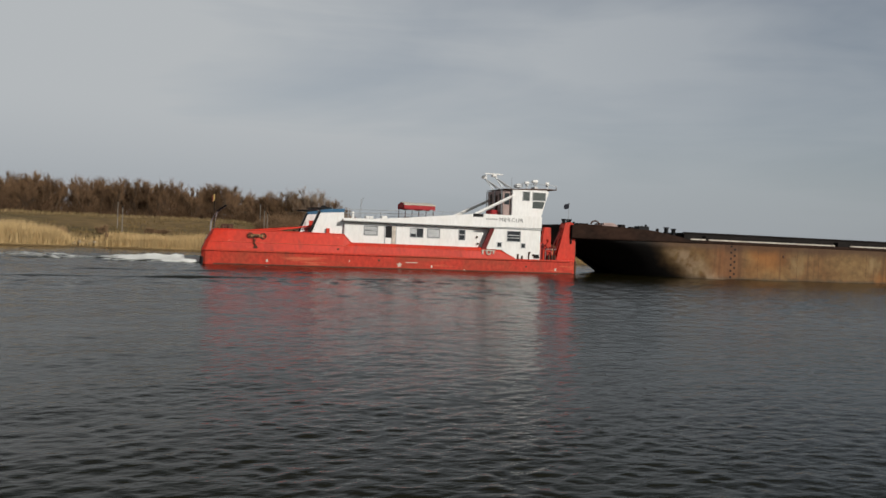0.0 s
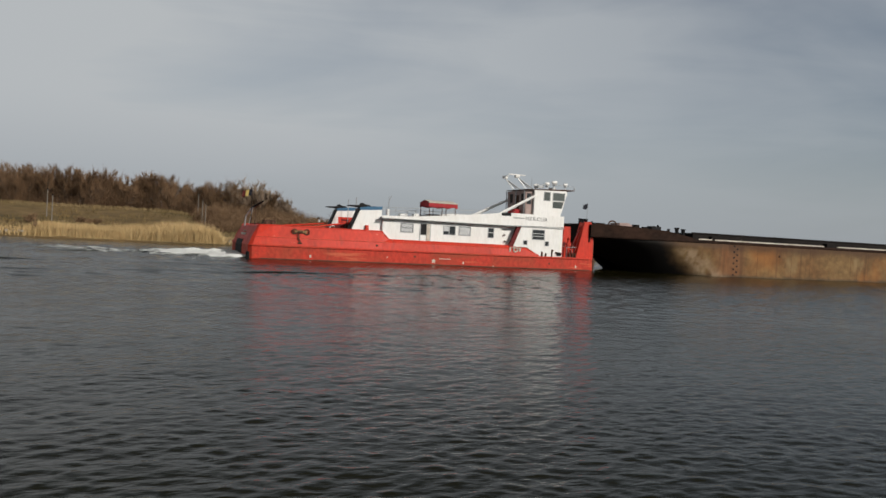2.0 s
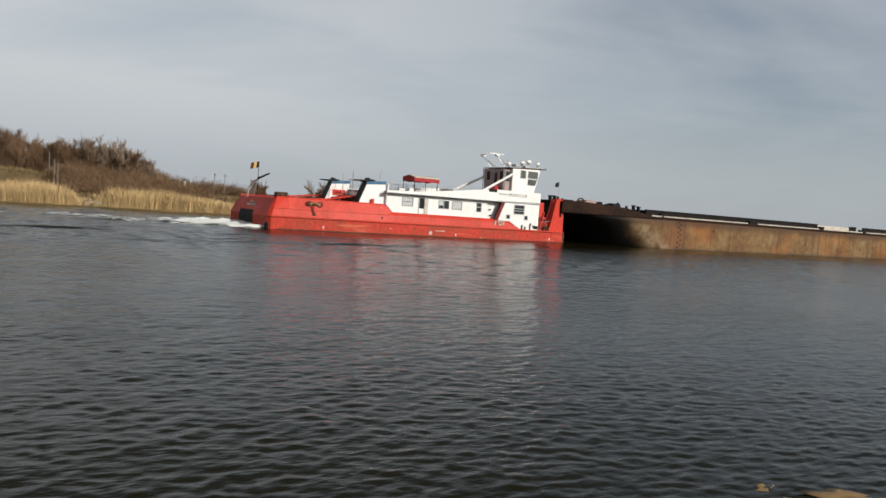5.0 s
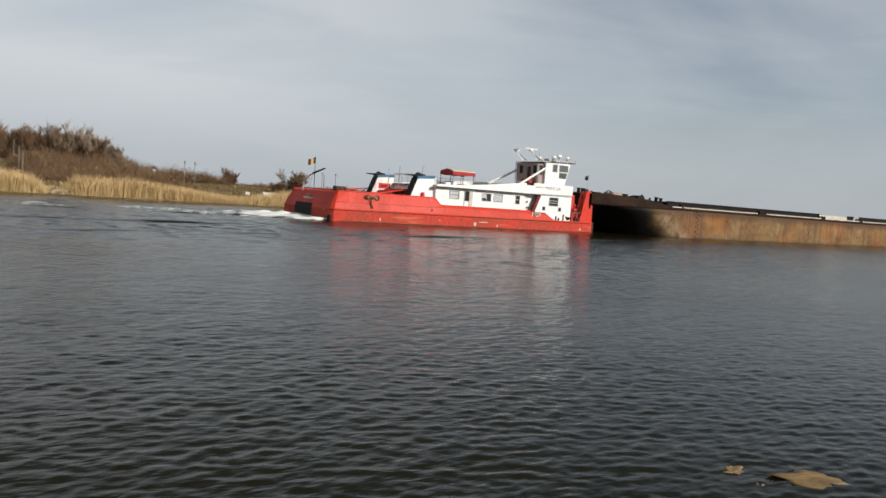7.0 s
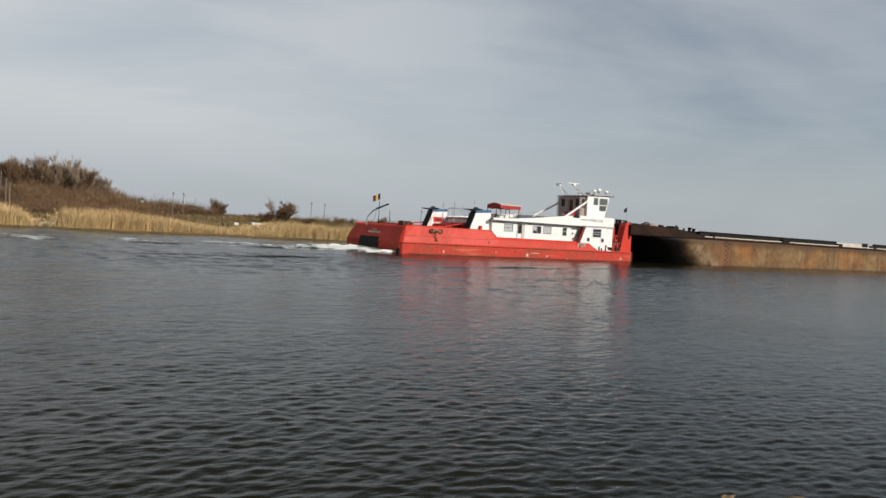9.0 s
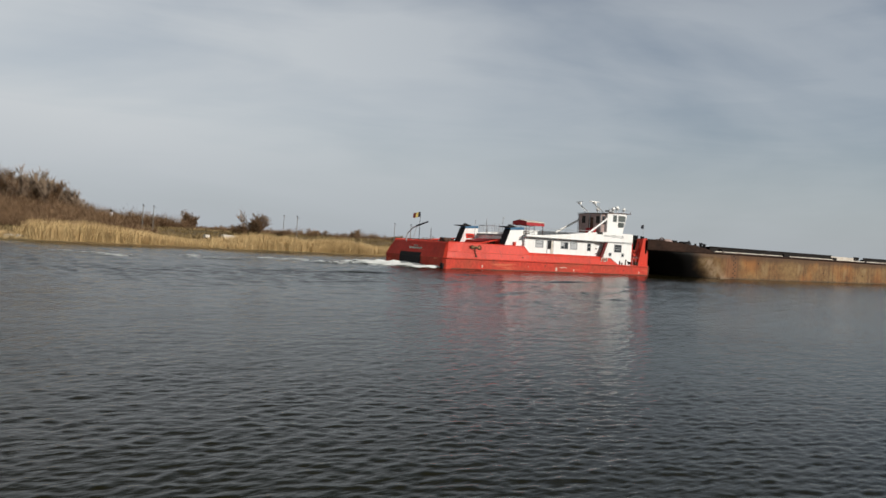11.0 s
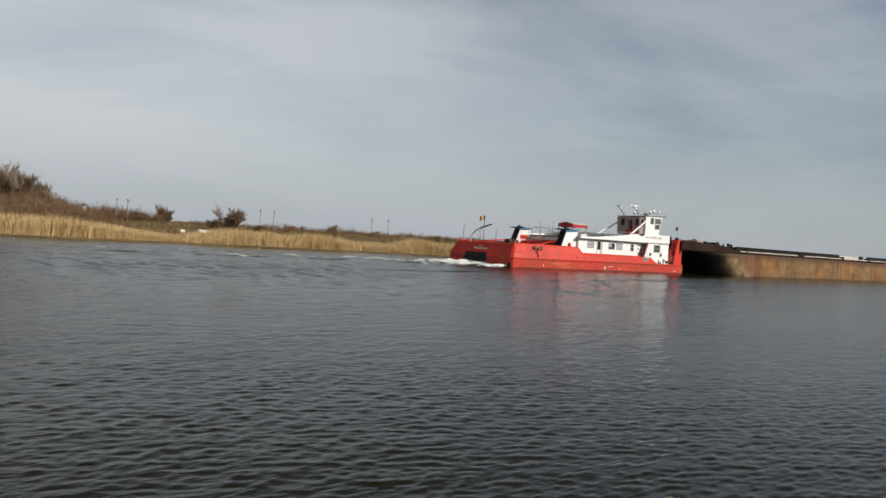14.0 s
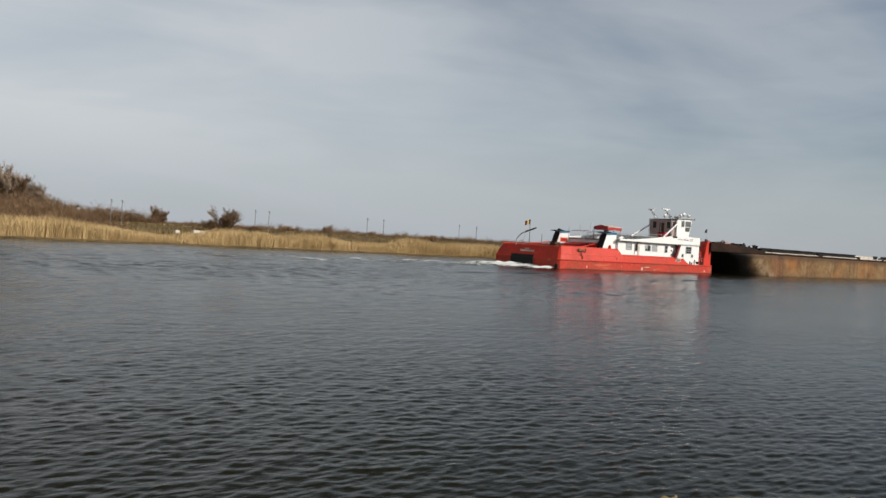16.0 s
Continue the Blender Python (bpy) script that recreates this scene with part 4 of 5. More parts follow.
def boat_wheelhouse(boat):
    w = thing_part("wheelhouse", boat)
    Y0, Y1 = 2.85, 7.2
    part("wheelhouse_wall", prism([(28.15, 4.2), (28.15, 7.95), (31.75, 8.0), (31.95, 7.75), (31.2, 5.3), (31.2, 4.2)], Y0, Y1, 0.02), M_WHITE, w, "white wheelhouse walls leaning forward at the front")
    # open porch behind the wheelhouse
    part("porch", prism([(27.35, 5.25), (27.25, 7.75), (28.15, 7.85), (28.15, 5.25)], Y0 + 0.3, Y1 - 0.1, 0.02), M_PINK, w, "faded brownish-pink porch behind the wheelhouse")
    part("porch_door", prism([(27.31, 5.3), (27.23, 7.3), (27.29, 7.3), (27.37, 5.3)], 4.5, 5.3), M_RUST, w)
    each("aft_window", [prism([(27.27, 6.5), (27.23, 7.45), (27.3, 7.45), (27.34, 6.5)], a, c) for a, c in ((3.4, 4.0), (5.9, 6.5))], M_GLASS, w)
    part("side_window", block(27.45, 27.95, Y0 + 0.28, Y0 + 0.32, 6.4, 7.5), M_GLASS, w)
    each("porch_post", [tube((27.2, y, 5.25), (27.14, y, 7.8), 0.05) for y in (Y0 + 0.3, 5.0, Y1 - 0.1)], M_STEEL, w)
    part("stack_box", block(26.3, 27.1, 3.6, 5.0, 4.3, 5.85, 0.1), M_CANVAS, w, "dark red cover behind the porch")
    part("roof", prism([(27.2, 7.82), (27.2, 7.88), (31.5, 8.1), (32.7, 8.1), (32.75, 8.02), (31.6, 7.98)], Y0 - 0.08, Y1 + 0.08, 0.02), M_RUST, w, "dark flat roof with a forward visor")
    # glazing
    window(w, 29.25, 29.92, 6.88, 7.7, Y0, glass=M_CABGLASS)
    window(w, 30.28, 31.6, 6.95, 7.68, Y0, glass=M_CABGLASS)
    part("window", prism([(30.28, 6.15), (30.28, 6.82), (31.55, 6.82), (31.35, 6.15)], Y0 - 0.01, Y0 + 0.04), M_CABGLASS, w, "lower side window with a grey sky reflection painted in")
    part("front_window", prism([(31.38, 5.95), (31.92, 7.7), (31.97, 7.7), (31.43, 5.95)], Y0 + 0.25, Y1 - 0.25), M_GLASS, w, "wide front window")
    each("front_mullion", [prism([(31.37, 5.9), (31.93, 7.75), (32.0, 7.75), (31.45, 5.9)], y - 0.06, y + 0.06) for y in (Y0 + 0.2, 4.3, 5.75, Y1 - 0.2)] + [prism([(31.6, 6.75), (31.64, 6.87), (31.74, 6.87), (31.7, 6.75)], Y0 + 0.2, Y1 - 0.2)], M_WHITE, w)
    window(w, 29.25, 29.92, 6.88, 7.7, Y1, out=1.0)
    window(w, 30.28, 31.6, 6.95, 7.68, Y1, out=1.0)
    # sloping braces down to the upper deck
    for y in (1.9, Y1 + 0.4):
        part("brace", tube((23.6, y, 5.0), (28.2, y + (0.9 if y < 4 else -0.3), 7.25), 0.15, 0.13, 4), M_WHITE, w, "white sloping brace")
    # roof gear: two radar arms, searchlights, aerials
    for y in (3.75, 6.4):
        arm = part("radar_arm", join(tube((28.4, y + 0.1, 8.05), (26.5, y, 9.05), 0.07, 0.05), tube((27.4, y - 0.3, 7.95), (26.6, y, 9.0), 0.05, 0.04), tube((28.2, y + 0.45, 8.05), (26.55, y + 0.1, 9.1), 0.045)), M_STEEL, w, "grey lattice radar arm")
        part("scanner", join(block(26.3, 26.75, y - 0.2, y + 0.2, 9.0, 9.22, 0.04), block(25.55, 27.45, y - 0.07, y + 0.07, 9.22, 9.33, 0.03) if y < 5 else block(26.45, 26.6, y - 0.6, y + 0.6, 9.22, 9.33, 0.03)), M_WHITE, arm, "white radar scanner bar")
    for x, y, z, r in ((29.9, 3.5, 8.62, 0.17), (30.8, 3.6, 8.8, 0.2), (32.1, 3.6, 8.68, 0.15), (30.3, 6.6, 8.6, 0.17)):
        lamp = part("searchlight", join(tube((x, y, 8.1), (x, y, z - r * 0.6), 0.05), tube((x - r, y, z), (x + r, y, z), r * 0.8, r, 12), ball((x - r, y, z), r * 0.8, 1.0, 10)), M_WHITE, w, "white searchlight")
        part("bracket", block(x - 0.12, x + 0.12, y - r - 0.03, y + r + 0.03, z - r - 0.12, z - r, 0.02), M_STEEL, lamp)
    each("roof_locker", [block(28.6, 29.2, 3.0, 3.8, 8.1, 8.35, 0.04), block(31.3, 31.7, 4.8, 5.6, 8.15, 8.4, 0.04)], M_STEEL, w)
    each("aerial", [tube((29.2, 3.0, 8.1), (29.2, 3.0, 8.6), 0.03), tube((32.8, 3.0, 8.05), (32.8, 3.0, 8.35), 0.06), tube((28.9, 5.0, 8.1), (28.9, 5.0, 9.2), 0.02), tube((31.2, 5.4, 8.1), (31.2, 5.4, 9.0), 0.02)], M_STEEL, w)
    part("roof_rail", pipe([(28.3, 2.7, 8.1), (28.3, 2.7, 8.4), (31.6, 2.7, 8.5), (32.7, 2.7, 8.4)], 0.02), M_STEEL, w)


def boat_bow(boat):
    for y0, y1 in ((0.5, 1.5), (BEAM - 1.5, BEAM - 0.5)):
        k = part("pushing_knee", prism([(31.85, 1.3), (32.65, 4.55), (32.7, 4.85), (33.35, 4.95), (33.8, 4.6), (33.85, 1.2)], y0, y1, 0.03), M_RED, boat, "tall red pushing knee at the bow")
        each("rung", [block(31.8 + 0.09 * i, 31.95 + 0.09 * i, y0 + 0.2, y1 - 0.2, 1.65 + 0.37 * i, 1.69 + 0.37 * i) for i in range(8)], M_REDLOW, k)
        part("knee_pad", block(33.78, 33.95, y0 + 0.1, y1 - 0.1, 1.0, 4.4, 0.03), M_RUST, k)
        part("bitt", join(tube((32.65, y0 + 0.3, 4.8), (32.65, y0 + 0.3, 5.2), 0.13), tube((33.05, y0 + 0.3, 4.85), (33.05, y0 + 0.3, 5.15), 0.13)), M_BLACK, k)
    each("bow_frame", [prism([(30.75, 1.3), (30.78, 3.3), (30.95, 4.35), (31.6, 4.35), (31.75, 1.3)], 1.3, 1.75, 0.03), prism([(30.0, 1.3), (30.0, 3.9), (30.4, 4.6), (31.1, 4.6), (31.2, 1.3)], 5.6, 6.2, 0.03)], M_RED, boat, "red winch frame on the fore deck")
    each("winch", [join(tube((30.4, 0.5, 1.8), (30.4, 1.5, 1.8), 0.45, sides=12), block(29.95, 30.95, 0.45, 0.6, 1.3, 2.4, 0.04), block(30.0, 30.7, 0.6, 1.4, 2.1, 2.85, 0.1)), join(tube((31.0, 2.6, 1.8), (31.0, 3.6, 1.8), 0.42, sides=12), block(30.5, 31.4, 2.5, 2.7, 1.3, 2.3, 0.04))], M_FLAGRED, boat, "red towing winch")
    part("valve_manifold", join(tube((30.15, 0.5, 1.3), (30.15, 0.5, 2.75), 0.1), tube((30.5, 0.45, 1.3), (30.5, 0.45, 2.35), 0.12), tube((30.9, 0.55, 1.3), (30.95, 0.55, 3.1), 0.11), tube((31.35, 0.5, 1.3), (31.35, 0.5, 2.2), 0.13), tube((30.1, 0.5, 2.3), (31.4, 0.5, 2.0), 0.09),
         block(30.7, 31.2, 0.35, 0.7, 2.5, 2.75, 0.04), ball((30.95, 0.5, 3.15), 0.17), ball((30.15, 0.5, 2.8), 0.15)), M_RED, boat, "red valves and pipes on the fore deck")
    each("hand_wheel", [ring((30.5, 0.36, 2.45), 0.24, 0.035), ring((31.32, 0.38, 2.35), 0.2, 0.035)], M_FLAGRED, boat)
    each("knee_stay", [tube((31.1, 0.9, 1.3), (32.5, 1.0, 4.4), 0.06), tube((31.45, 0.7, 1.3), (32.6, 0.75, 3.9), 0.05)], M_FLAGRED, boat, "dark red sloping stay")
    part("winch_lamp", ball((30.0, 0.6, 2.75), 0.14), M_PALE, boat)
    part("deck_rail", join(pipe([(30.1, 0.4, 2.3), (31.8, 0.4, 2.3)], 0.025), *[tube((x, 0.4, 1.3), (x, 0.4, 2.3), 0.025, sides=5) for x in (30.1, 30.7, 31.3)]), M_STEEL, boat)
    each("bollard", [tube((x, 0.3, 1.3), (x, 0.3, 1.75), 0.1) for x in (31.0, 31.35, 31.6)], M_RUST, boat)
    part("jack_staff", tube((33.2, 1.0, 4.9), (33.25, 1.0, 6.8), 0.022, 0.018), M_STEEL, boat)
    part("jack_flag", join(prism([(33.22, 6.75), (32.75, 6.6), (32.7, 6.2), (33.0, 6.15), (33.24, 6.3)], 0.97, 1.03, 0.008)), M_FLAGBLUE, boat, "small dark pennant")


def name_plate(boat):
    cu = bpy.data.curves.new("name", "FONT")
    cu.body, cu.size, cu.extrude, cu.offset = "MERCUR", 0.5, 0.004, 0.0
    cu.space_character = 1.25
    tmp = bpy.data.objects.new("tmp_name", cu)
    scene.collection.objects.link(tmp)
    bpy.context.view_layer.update()
    me = bpy.data.meshes.new_from_object(tmp)
    wide = max(v.co.x for v in me.vertices) - min(v.co.x for v in me.vertices)
    bpy.data.objects.remove(tmp)
    me.transform(pose(25.72, -0.055, 4.66, 90, 0, 0) @ Matrix.Diagonal((2.35 / wide, 1, 1, 1)))
    me.materials.append(M_LETTER)
    ob = new("name_lettering", me)
    ob.parent = boat
    ob["label"] = "dark painted ship's name"
    each("small_lettering", [block(24.45 + 0.19 * i, 24.58 + 0.19 * i, -0.05, -0.03, 4.76, 4.9) for i in range(6)], M_GREY, boat, "small grey lettering that cannot be read, as bars")


BOAT = thing("pusher_boat", "red and white river pusher boat with wheelhouse, pushing a barge", "boat")
boat_hull(BOAT)
boat_house(BOAT)
FLAG = boat_funnels(BOAT)
boat_awning(BOAT)
boat_wheelhouse(BOAT)
boat_bow(BOAT)
name_plate(BOAT)


# ---- the barge ahead of it ----
BY0, BY1, BEND = -2.2, 12.6, 110.0


def barge():
    b = thing("barge", "long empty rust-brown cargo barge pushed ahead of the boat", "barge")
    #  x, side at the water, side at the deck edge, bottom z
    st = ((33.3, 4.6, 0.3, 2.95), (34.2, 4.4, 0.0, 2.75), (36.0, 4.0, -0.6, 2.15), (38.0, 3.4, -1.1, 1.25), (39.4, 2.8, -1.4, 0.55), (40.6, 2.2, -1.63, -0.1), (41.8, 1.6, -1.8, -0.7), (43.5, 0.4, -2.0, -0.8), (45.5, -1.1, -2.15, -0.8), (47.2, -1.95, -2.2, -0.8), (48.6, -2.2, -2.2, -0.8))

    def sec(x, yw, yd, zb, z0, z1, y0=None):
        pts = []
        for k in range(7):
            t = k / 6
            z = max(zb, -0.4) + (3.55 - max(zb, -0.4)) * t
            y = yd + (yw - yd) * (1 - t) ** 1.5
            pts.append((x, y, z))
        return [(x, yw + 1.0, zb)] + pts

    def both(s):
        return s + [(a, BY0 + BY1 - y, c) for a, y, c in s[::-1]]

    part("stern_hull", loft([both(sec(*s, 0, 0)) for s in st], cap=True), M_BARGE, b, "flared stern plating with its shade painted black", smooth=True)
    part("hull_side", loft([both([(x, BY0 + 0.8, -0.8), (x, BY0, -0.4), (x, BY0, 3.78)]) for x in [48.6 + 4.0 * i for i in range(15)] + [BEND]]), M_BARGE, b, "ochre and rust streaked hull side")
    part("upper_strake", loft([both([(x, y, 3.5), (x, y - 0.04, 3.62), (x, y - 0.04, zt), (x, y + 0.12, zt)]) for x, y, zt in ((33.3, 0.25, 4.75), (34.2, -0.05, 4.86), (36.0, -0.65, 4.8), (38.5, -1.25, 4.66), (41.0, -1.75, 4.5), (43.5, -2.05, 4.05), (44.6, -2.16, 3.8), (46.5, -2.22, 3.78), (48.7, -2.24, 3.78), (BEND, -2.24, 3.78))], cap=False), M_BARGEUP, b, "dark rust-brown sheer strake")
    part("deck", prism([(36.4, 3.5), (36.4, 3.7), (BEND, 3.7), (BEND, 3.5)], BY0 + 2.0, BY1 - 2.0), M_RUST, b)
    each("side_deck", [block(44.5, BEND, BY0 + 0.1, BY0 + 2.1, 3.55, 3.72), block(44.5, BEND, BY1 - 2.1, BY1 - 0.1, 3.55, 3.72)], M_RUST, b)
    # pale rail along the edge, in lengths
    for x0, x1 in ((44.7, 46.4), (46.75, 62.1), (64.1, 77.5), (78.6, 88.2), (89.2, 104.0)):
        part("edge_rail", block(x0, x1, BY0 - 0.03, BY0 + 0.1, 3.8, 3.93, 0.02), M_PALE, b, "pale painted edge rail")
    # hatch coaming in lengths, with posts in the joints
    y = BY0 + 0.55
    for x0, x1 in ((44.2, 77.9), (85.6, 87.4), (89.1, BEND - 1)):
        part("coaming", join(block(x0, x1, y, y + 0.12, 3.7, 4.46, 0.02), tube((x0, y, 4.46), (x1, y, 4.46), 0.09)), M_BARGESTERN, b, "black hatch coaming")
    part("coaming", block(44.2, BEND - 1, BY1 - 0.7, BY1 - 0.58, 3.7, 4.46, 0.02), M_PALE, b, "pale inner face of the far coaming")
    part("end_coaming", block(44.2, 44.35, y, BY1 - 0.6, 3.7, 4.46), M_BARGESTERN, b)
    part("gap_plate", block(77.9, 85.6, y + 0.02, y + 0.1, 3.7, 4.4, 0.02), M_PALE, b, "pale length of coaming without its cover")
    for x in (46.55, 63.1, 78.1, 88.5, 104.5):
        part("stay", block(x - 0.6 if x > 60 else x - 0.15, x + 0.6 if x > 60 else x + 0.15, BY0 + 0.0, y, 3.75, 4.2, 0.02), M_BARGESTERN, b)
    for x in (52.6, 57.4, 60.1, 66.3, 69.0, 74.8, 80.3, 86.1, 91.5, 97.0):
        part("plate_seam", block(x, x + 0.016, BY0 - 0.008, BY0 + 0.05, 0.0, 3.5), M_RUST, b)
    each("draught_mark", [block(49.3 + 0.42 * (i % 2), 49.5 + 0.42 * (i % 2), BY0 - 0.014, BY0 + 0.05, 0.25 + 0.3 * i, 0.43 + 0.3 * i) for i in range(11)], M_BLACK, b, "dark draught marks, as bars")
    rng = random.Random(2)
    for i in range(6):
        x, z = 51 + 55 * rng.random(), 0.7 + 2.2 * rng.random()
        r = 0.06 + 0.1 * rng.random()
        part("rust_dent", ball((x, BY0 + 0.03, z), r, 1.3, 8), M_RUST, b)
    # stern deck clutter
    for x, yy, h in ((42.4, -1.5, 1.05), (43.2, -1.5, 0.95), (33.75, 3.0, 1.5), (34.35, 3.0, 1.5)):
        part("bollard", join(tube((x, yy, 3.7), (x, yy, 3.75 + h), 0.2, 0.2, 10), tube((x, yy, 3.75 + h), (x, yy, 3.85 + h), 0.26, 0.26, 10)), M_BLACK, b, "black double bollard")
    part("winch", join(tube((40.2, -0.9, 4.6), (40.2, 0.3, 4.6), 0.34, sides=12), block(39.6, 40.8, -1.1, -0.9, 3.7, 4.9, 0.05), block(39.6, 40.8, 0.3, 0.5, 3.7, 4.8, 0.05), ball((40.5, -0.9, 4.95), 0.14)), M_BLACK, b, "black deck winch")
    part("hatch_cover", prism([(36.0, 4.5), (36.3, 5.05), (37.3, 5.1), (37.9, 4.85), (38.2, 4.5)], -0.3, 1.4, 0.06), M_PINK, b, "dull pinkish rounded hatch cover")
    each("deck_gear", [block(37.9, 38.5, -0.6, 0.0, 3.7, 4.98, 0.06), block(38.8, 39.3, -0.9, -0.4, 3.7, 4.8, 0.06), tube((33.7, 0.8, 3.7), (33.7, 0.8, 5.05), 0.12), tube((41.6, -1.2, 3.7), (41.6, -1.2, 4.75), 0.14), block(34.0, 35.2, 0.4, 1.6, 3.7, 4.95, 0.1)], M_BARGESTERN, b)
    part("fairlead", pipe([(34.9, -0.35, 4.85), (35.0, -0.4, 5.1), (35.3, -0.45, 5.2), (35.6, -0.5, 5.1), (35.7, -0.55, 4.85)], 0.07), M_RUST, b, "bent rusty fairlead hoop")
    part("stern_plating", prism([(33.25, 2.95), (33.25, 4.72), (33.4, 4.72), (33.4, 2.95)], 0.4, BY1 + BY0 - 0.4), M_BARGESTERN, b)
    return b


BARGE = barge()


# ---- foam and wake, carried along behind the stern ----
def wake_foam():
    """A churned sheet behind the stern, heaped up where the wash boils out, with loose froth on the heap."""
    rng = random.Random(5)
    xs, ys = np.arange(-58.0, 0.8, 0.19), np.arange(-1.0, 13.6, 0.2)
    verts = []
    for x in xs:
        d = -x
        edge = min(1.6, 0.1 + 0.16 * max(d, 0.0))
        for y in ys:
            across = min(1.0, max(0.0, min((y - edge) / 0.9, (13.0 - y) / 2.0)))
            rough = noise.fractal((x * 0.30, y * 0.5, 4.0), 0.9, 2.1, 4) * 0.5
            fine = noise.noise((x * 0.9, y * 1.3, 1.0)) + 0.6 * noise.noise((x * 2.1, y * 2.6, 6.0))
            heap = 0.38 * math.exp(-((d - 4.8) / 3.8) ** 2) * math.exp(-((y - 6.0) / 4.4) ** 2) + 0.16 * math.exp(-((d - 0.6) / 1.4) ** 2)
            trough = 0.10 * math.sin(d * 0.62 + 0.5 * math.sin(y * 0.5)) * math.exp(-d / 40.0)
            z = heap * (0.65 + 1.0 * rough + 0.35 * fine) + (0.26 * math.exp(-d / 36.0)) * rough + 0.035 * fine + trough + 0.02
            z = z * across - 0.22 * (1 - across) - 0.25 * smooth_step(48, 58, d)
            verts.append((x + 0.05 * rng.random(), y + 0.05 * rng.random(), z))
    n = len(ys)
    faces = [(i * n + j, (i + 1) * n + j, (i + 1) * n + j + 1, i * n + j + 1) for i in range(len(xs) - 1) for j in range(n - 1)]
    sheet = from_lists("wake_foam", verts, faces, M_WASH)
    for f in sheet.data.polygons:
        f.use_smooth = True
    return tagged(sheet, "white churned foam trailing behind the boat's stern", "foam", kind="stuff")


def wake_waves():
    """Low ridges of water that run with the boat, slanting away from its track."""
    verts, faces = [], []

    def ridge(x0, y0, x1, y1, w, h, n=60):
        base = len(verts)
        d = Vector((x1 - x0, y1 - y0, 0)).normalized()
        s = Vector((-d.y, d.x, 0))
        for i in range(n + 1):
            t = i / n
            c = Vector((x0 + (x1 - x0) * t, y0 + (y1 - y0) * t + 0.5 * noise.noise((t * 9, x0, 0)), 0))
            hh = h * math.sin(math.pi * t) ** 0.5 * max(0.05, 0.55 + 1.1 * noise.noise((t * 11, y0, 5))) if 0 < t < 1 else 0.0
            for k in range(7):
                u = k / 3 - 1
                p = c + s * (u * w)
                verts.append((p.x, p.y, -0.02 + hh * (math.cos(u * math.pi) + 1) / 2))
        for i in range(n):
            for k in range(6):
                a = base + i * 7 + k
                faces.append((a, a + 1, a + 8, a + 7))

    ridge(34, -12.0, -34, -25.0, 0.55, 0.17)
    ridge(26, -9.0, -48, -15.5, 0.5, 0.14)
    ridge(8, -3.5, -52, -13.0, 1.0, 0.08)
    ridge(-4, -2.0, -60, -9.0, 1.0, 0.09)
    ridge(-8, 1.0, -75, -3.5, 1.1, 0.10)
    ridge(-14, 4.0, -80, 3.0, 1.1, 0.09)
    ridge(-6, 14.0, -80, 17.0, 1.0, 0.08)
    ridge(20, -22.0, -60, -36.0, 1.6, 0.06)
    ridge(0, -30.0, -60, -42.0, 1.6, 0.05)
    ob = from_lists("wake_wave", verts, faces, M_WATER)
    for f in ob.data.polygons:
        f.use_smooth = True
    return tagged(ob, "low dark wake waves running beside the boat", "waves", kind="stuff")


FOAM = wake_foam()
WAKE = wake_waves()


# ---- trees, bushes, reeds ----
def grow(rng, p, d, length, r, depth, out, twigs, droop=0.0, fan=1.0, fine=7):
    q = p + d * length
    out.append((p, q, r, r * 0.62))
    if depth == 0:
        for i in range(fine):
            a = p.lerp(q, 0.25 + 0.75 * rng.random())
            v = (d + Vector((rng.gauss(0, 0.45 * fan), rng.gauss(0, 0.45 * fan), rng.gauss(0.35 / fan, 0.3)))).normalized()
            twigs.append((a, a + v * length * (0.7 + 0.9 * rng.random())))
        return
    n = rng.choice((3, 4, 4, 5))
    for i in range(n):
        t = 0.3 + 0.7 * (i + rng.random()) / n
        a = p.lerp(q, min(t, 1.0))
        side = Vector((rng.gauss(0, 1), rng.gauss(0, 1), 0)).normalized()
        v = (d * 0.75 + side * fan * (0.42 + 0.4 * rng.random()) + Vector((0, 0, 0.34 / fan - droop))).normalized()
        grow(rng, a, v, length * (0.52 + 0.22 * rng.random()), r * 0.5, depth - 1, out, twigs, droop, fan, fine)


def sticks(segs, sides=3):
    verts, faces = [], []
    for p, q, r0, r1 in segs:
        d = (q - p).normalized()
        u = d.orthogonal().normalized()
        v = d.cross(u)
        n0 = len(verts)
        for c, r in ((p, r0), (q, r1)):
            for i in range(sides):
                a = 2 * math.pi * i / sides
                verts.append(tuple(c + u * (r * math.cos(a)) + v * (r * math.sin(a))))
        for i in range(sides):
            j = (i + 1) % sides
            faces.append((n0 + i, n0 + j, n0 + sides + j, n0 + sides + i))
    return verts, faces


def blades(rng, twigs, w):
    """Thin three-sided twigs."""
    verts, faces = [], []
    for p, q in twigs:
        d = (q - p).normalized()
        u = d.orthogonal().normalized()
        v = d.cross(u)
        n0 = len(verts)
        for a in (0.0, 2.09, 4.19):
            verts.append(tuple(p + (u * math.cos(a) + v * math.sin(a)) * w))
        verts.append(tuple(q))
        faces += [(n0, n0 + 1, n0 + 3), (n0 + 1, n0 + 2, n0 + 3), (n0 + 2, n0, n0 + 3)]
    return verts, faces


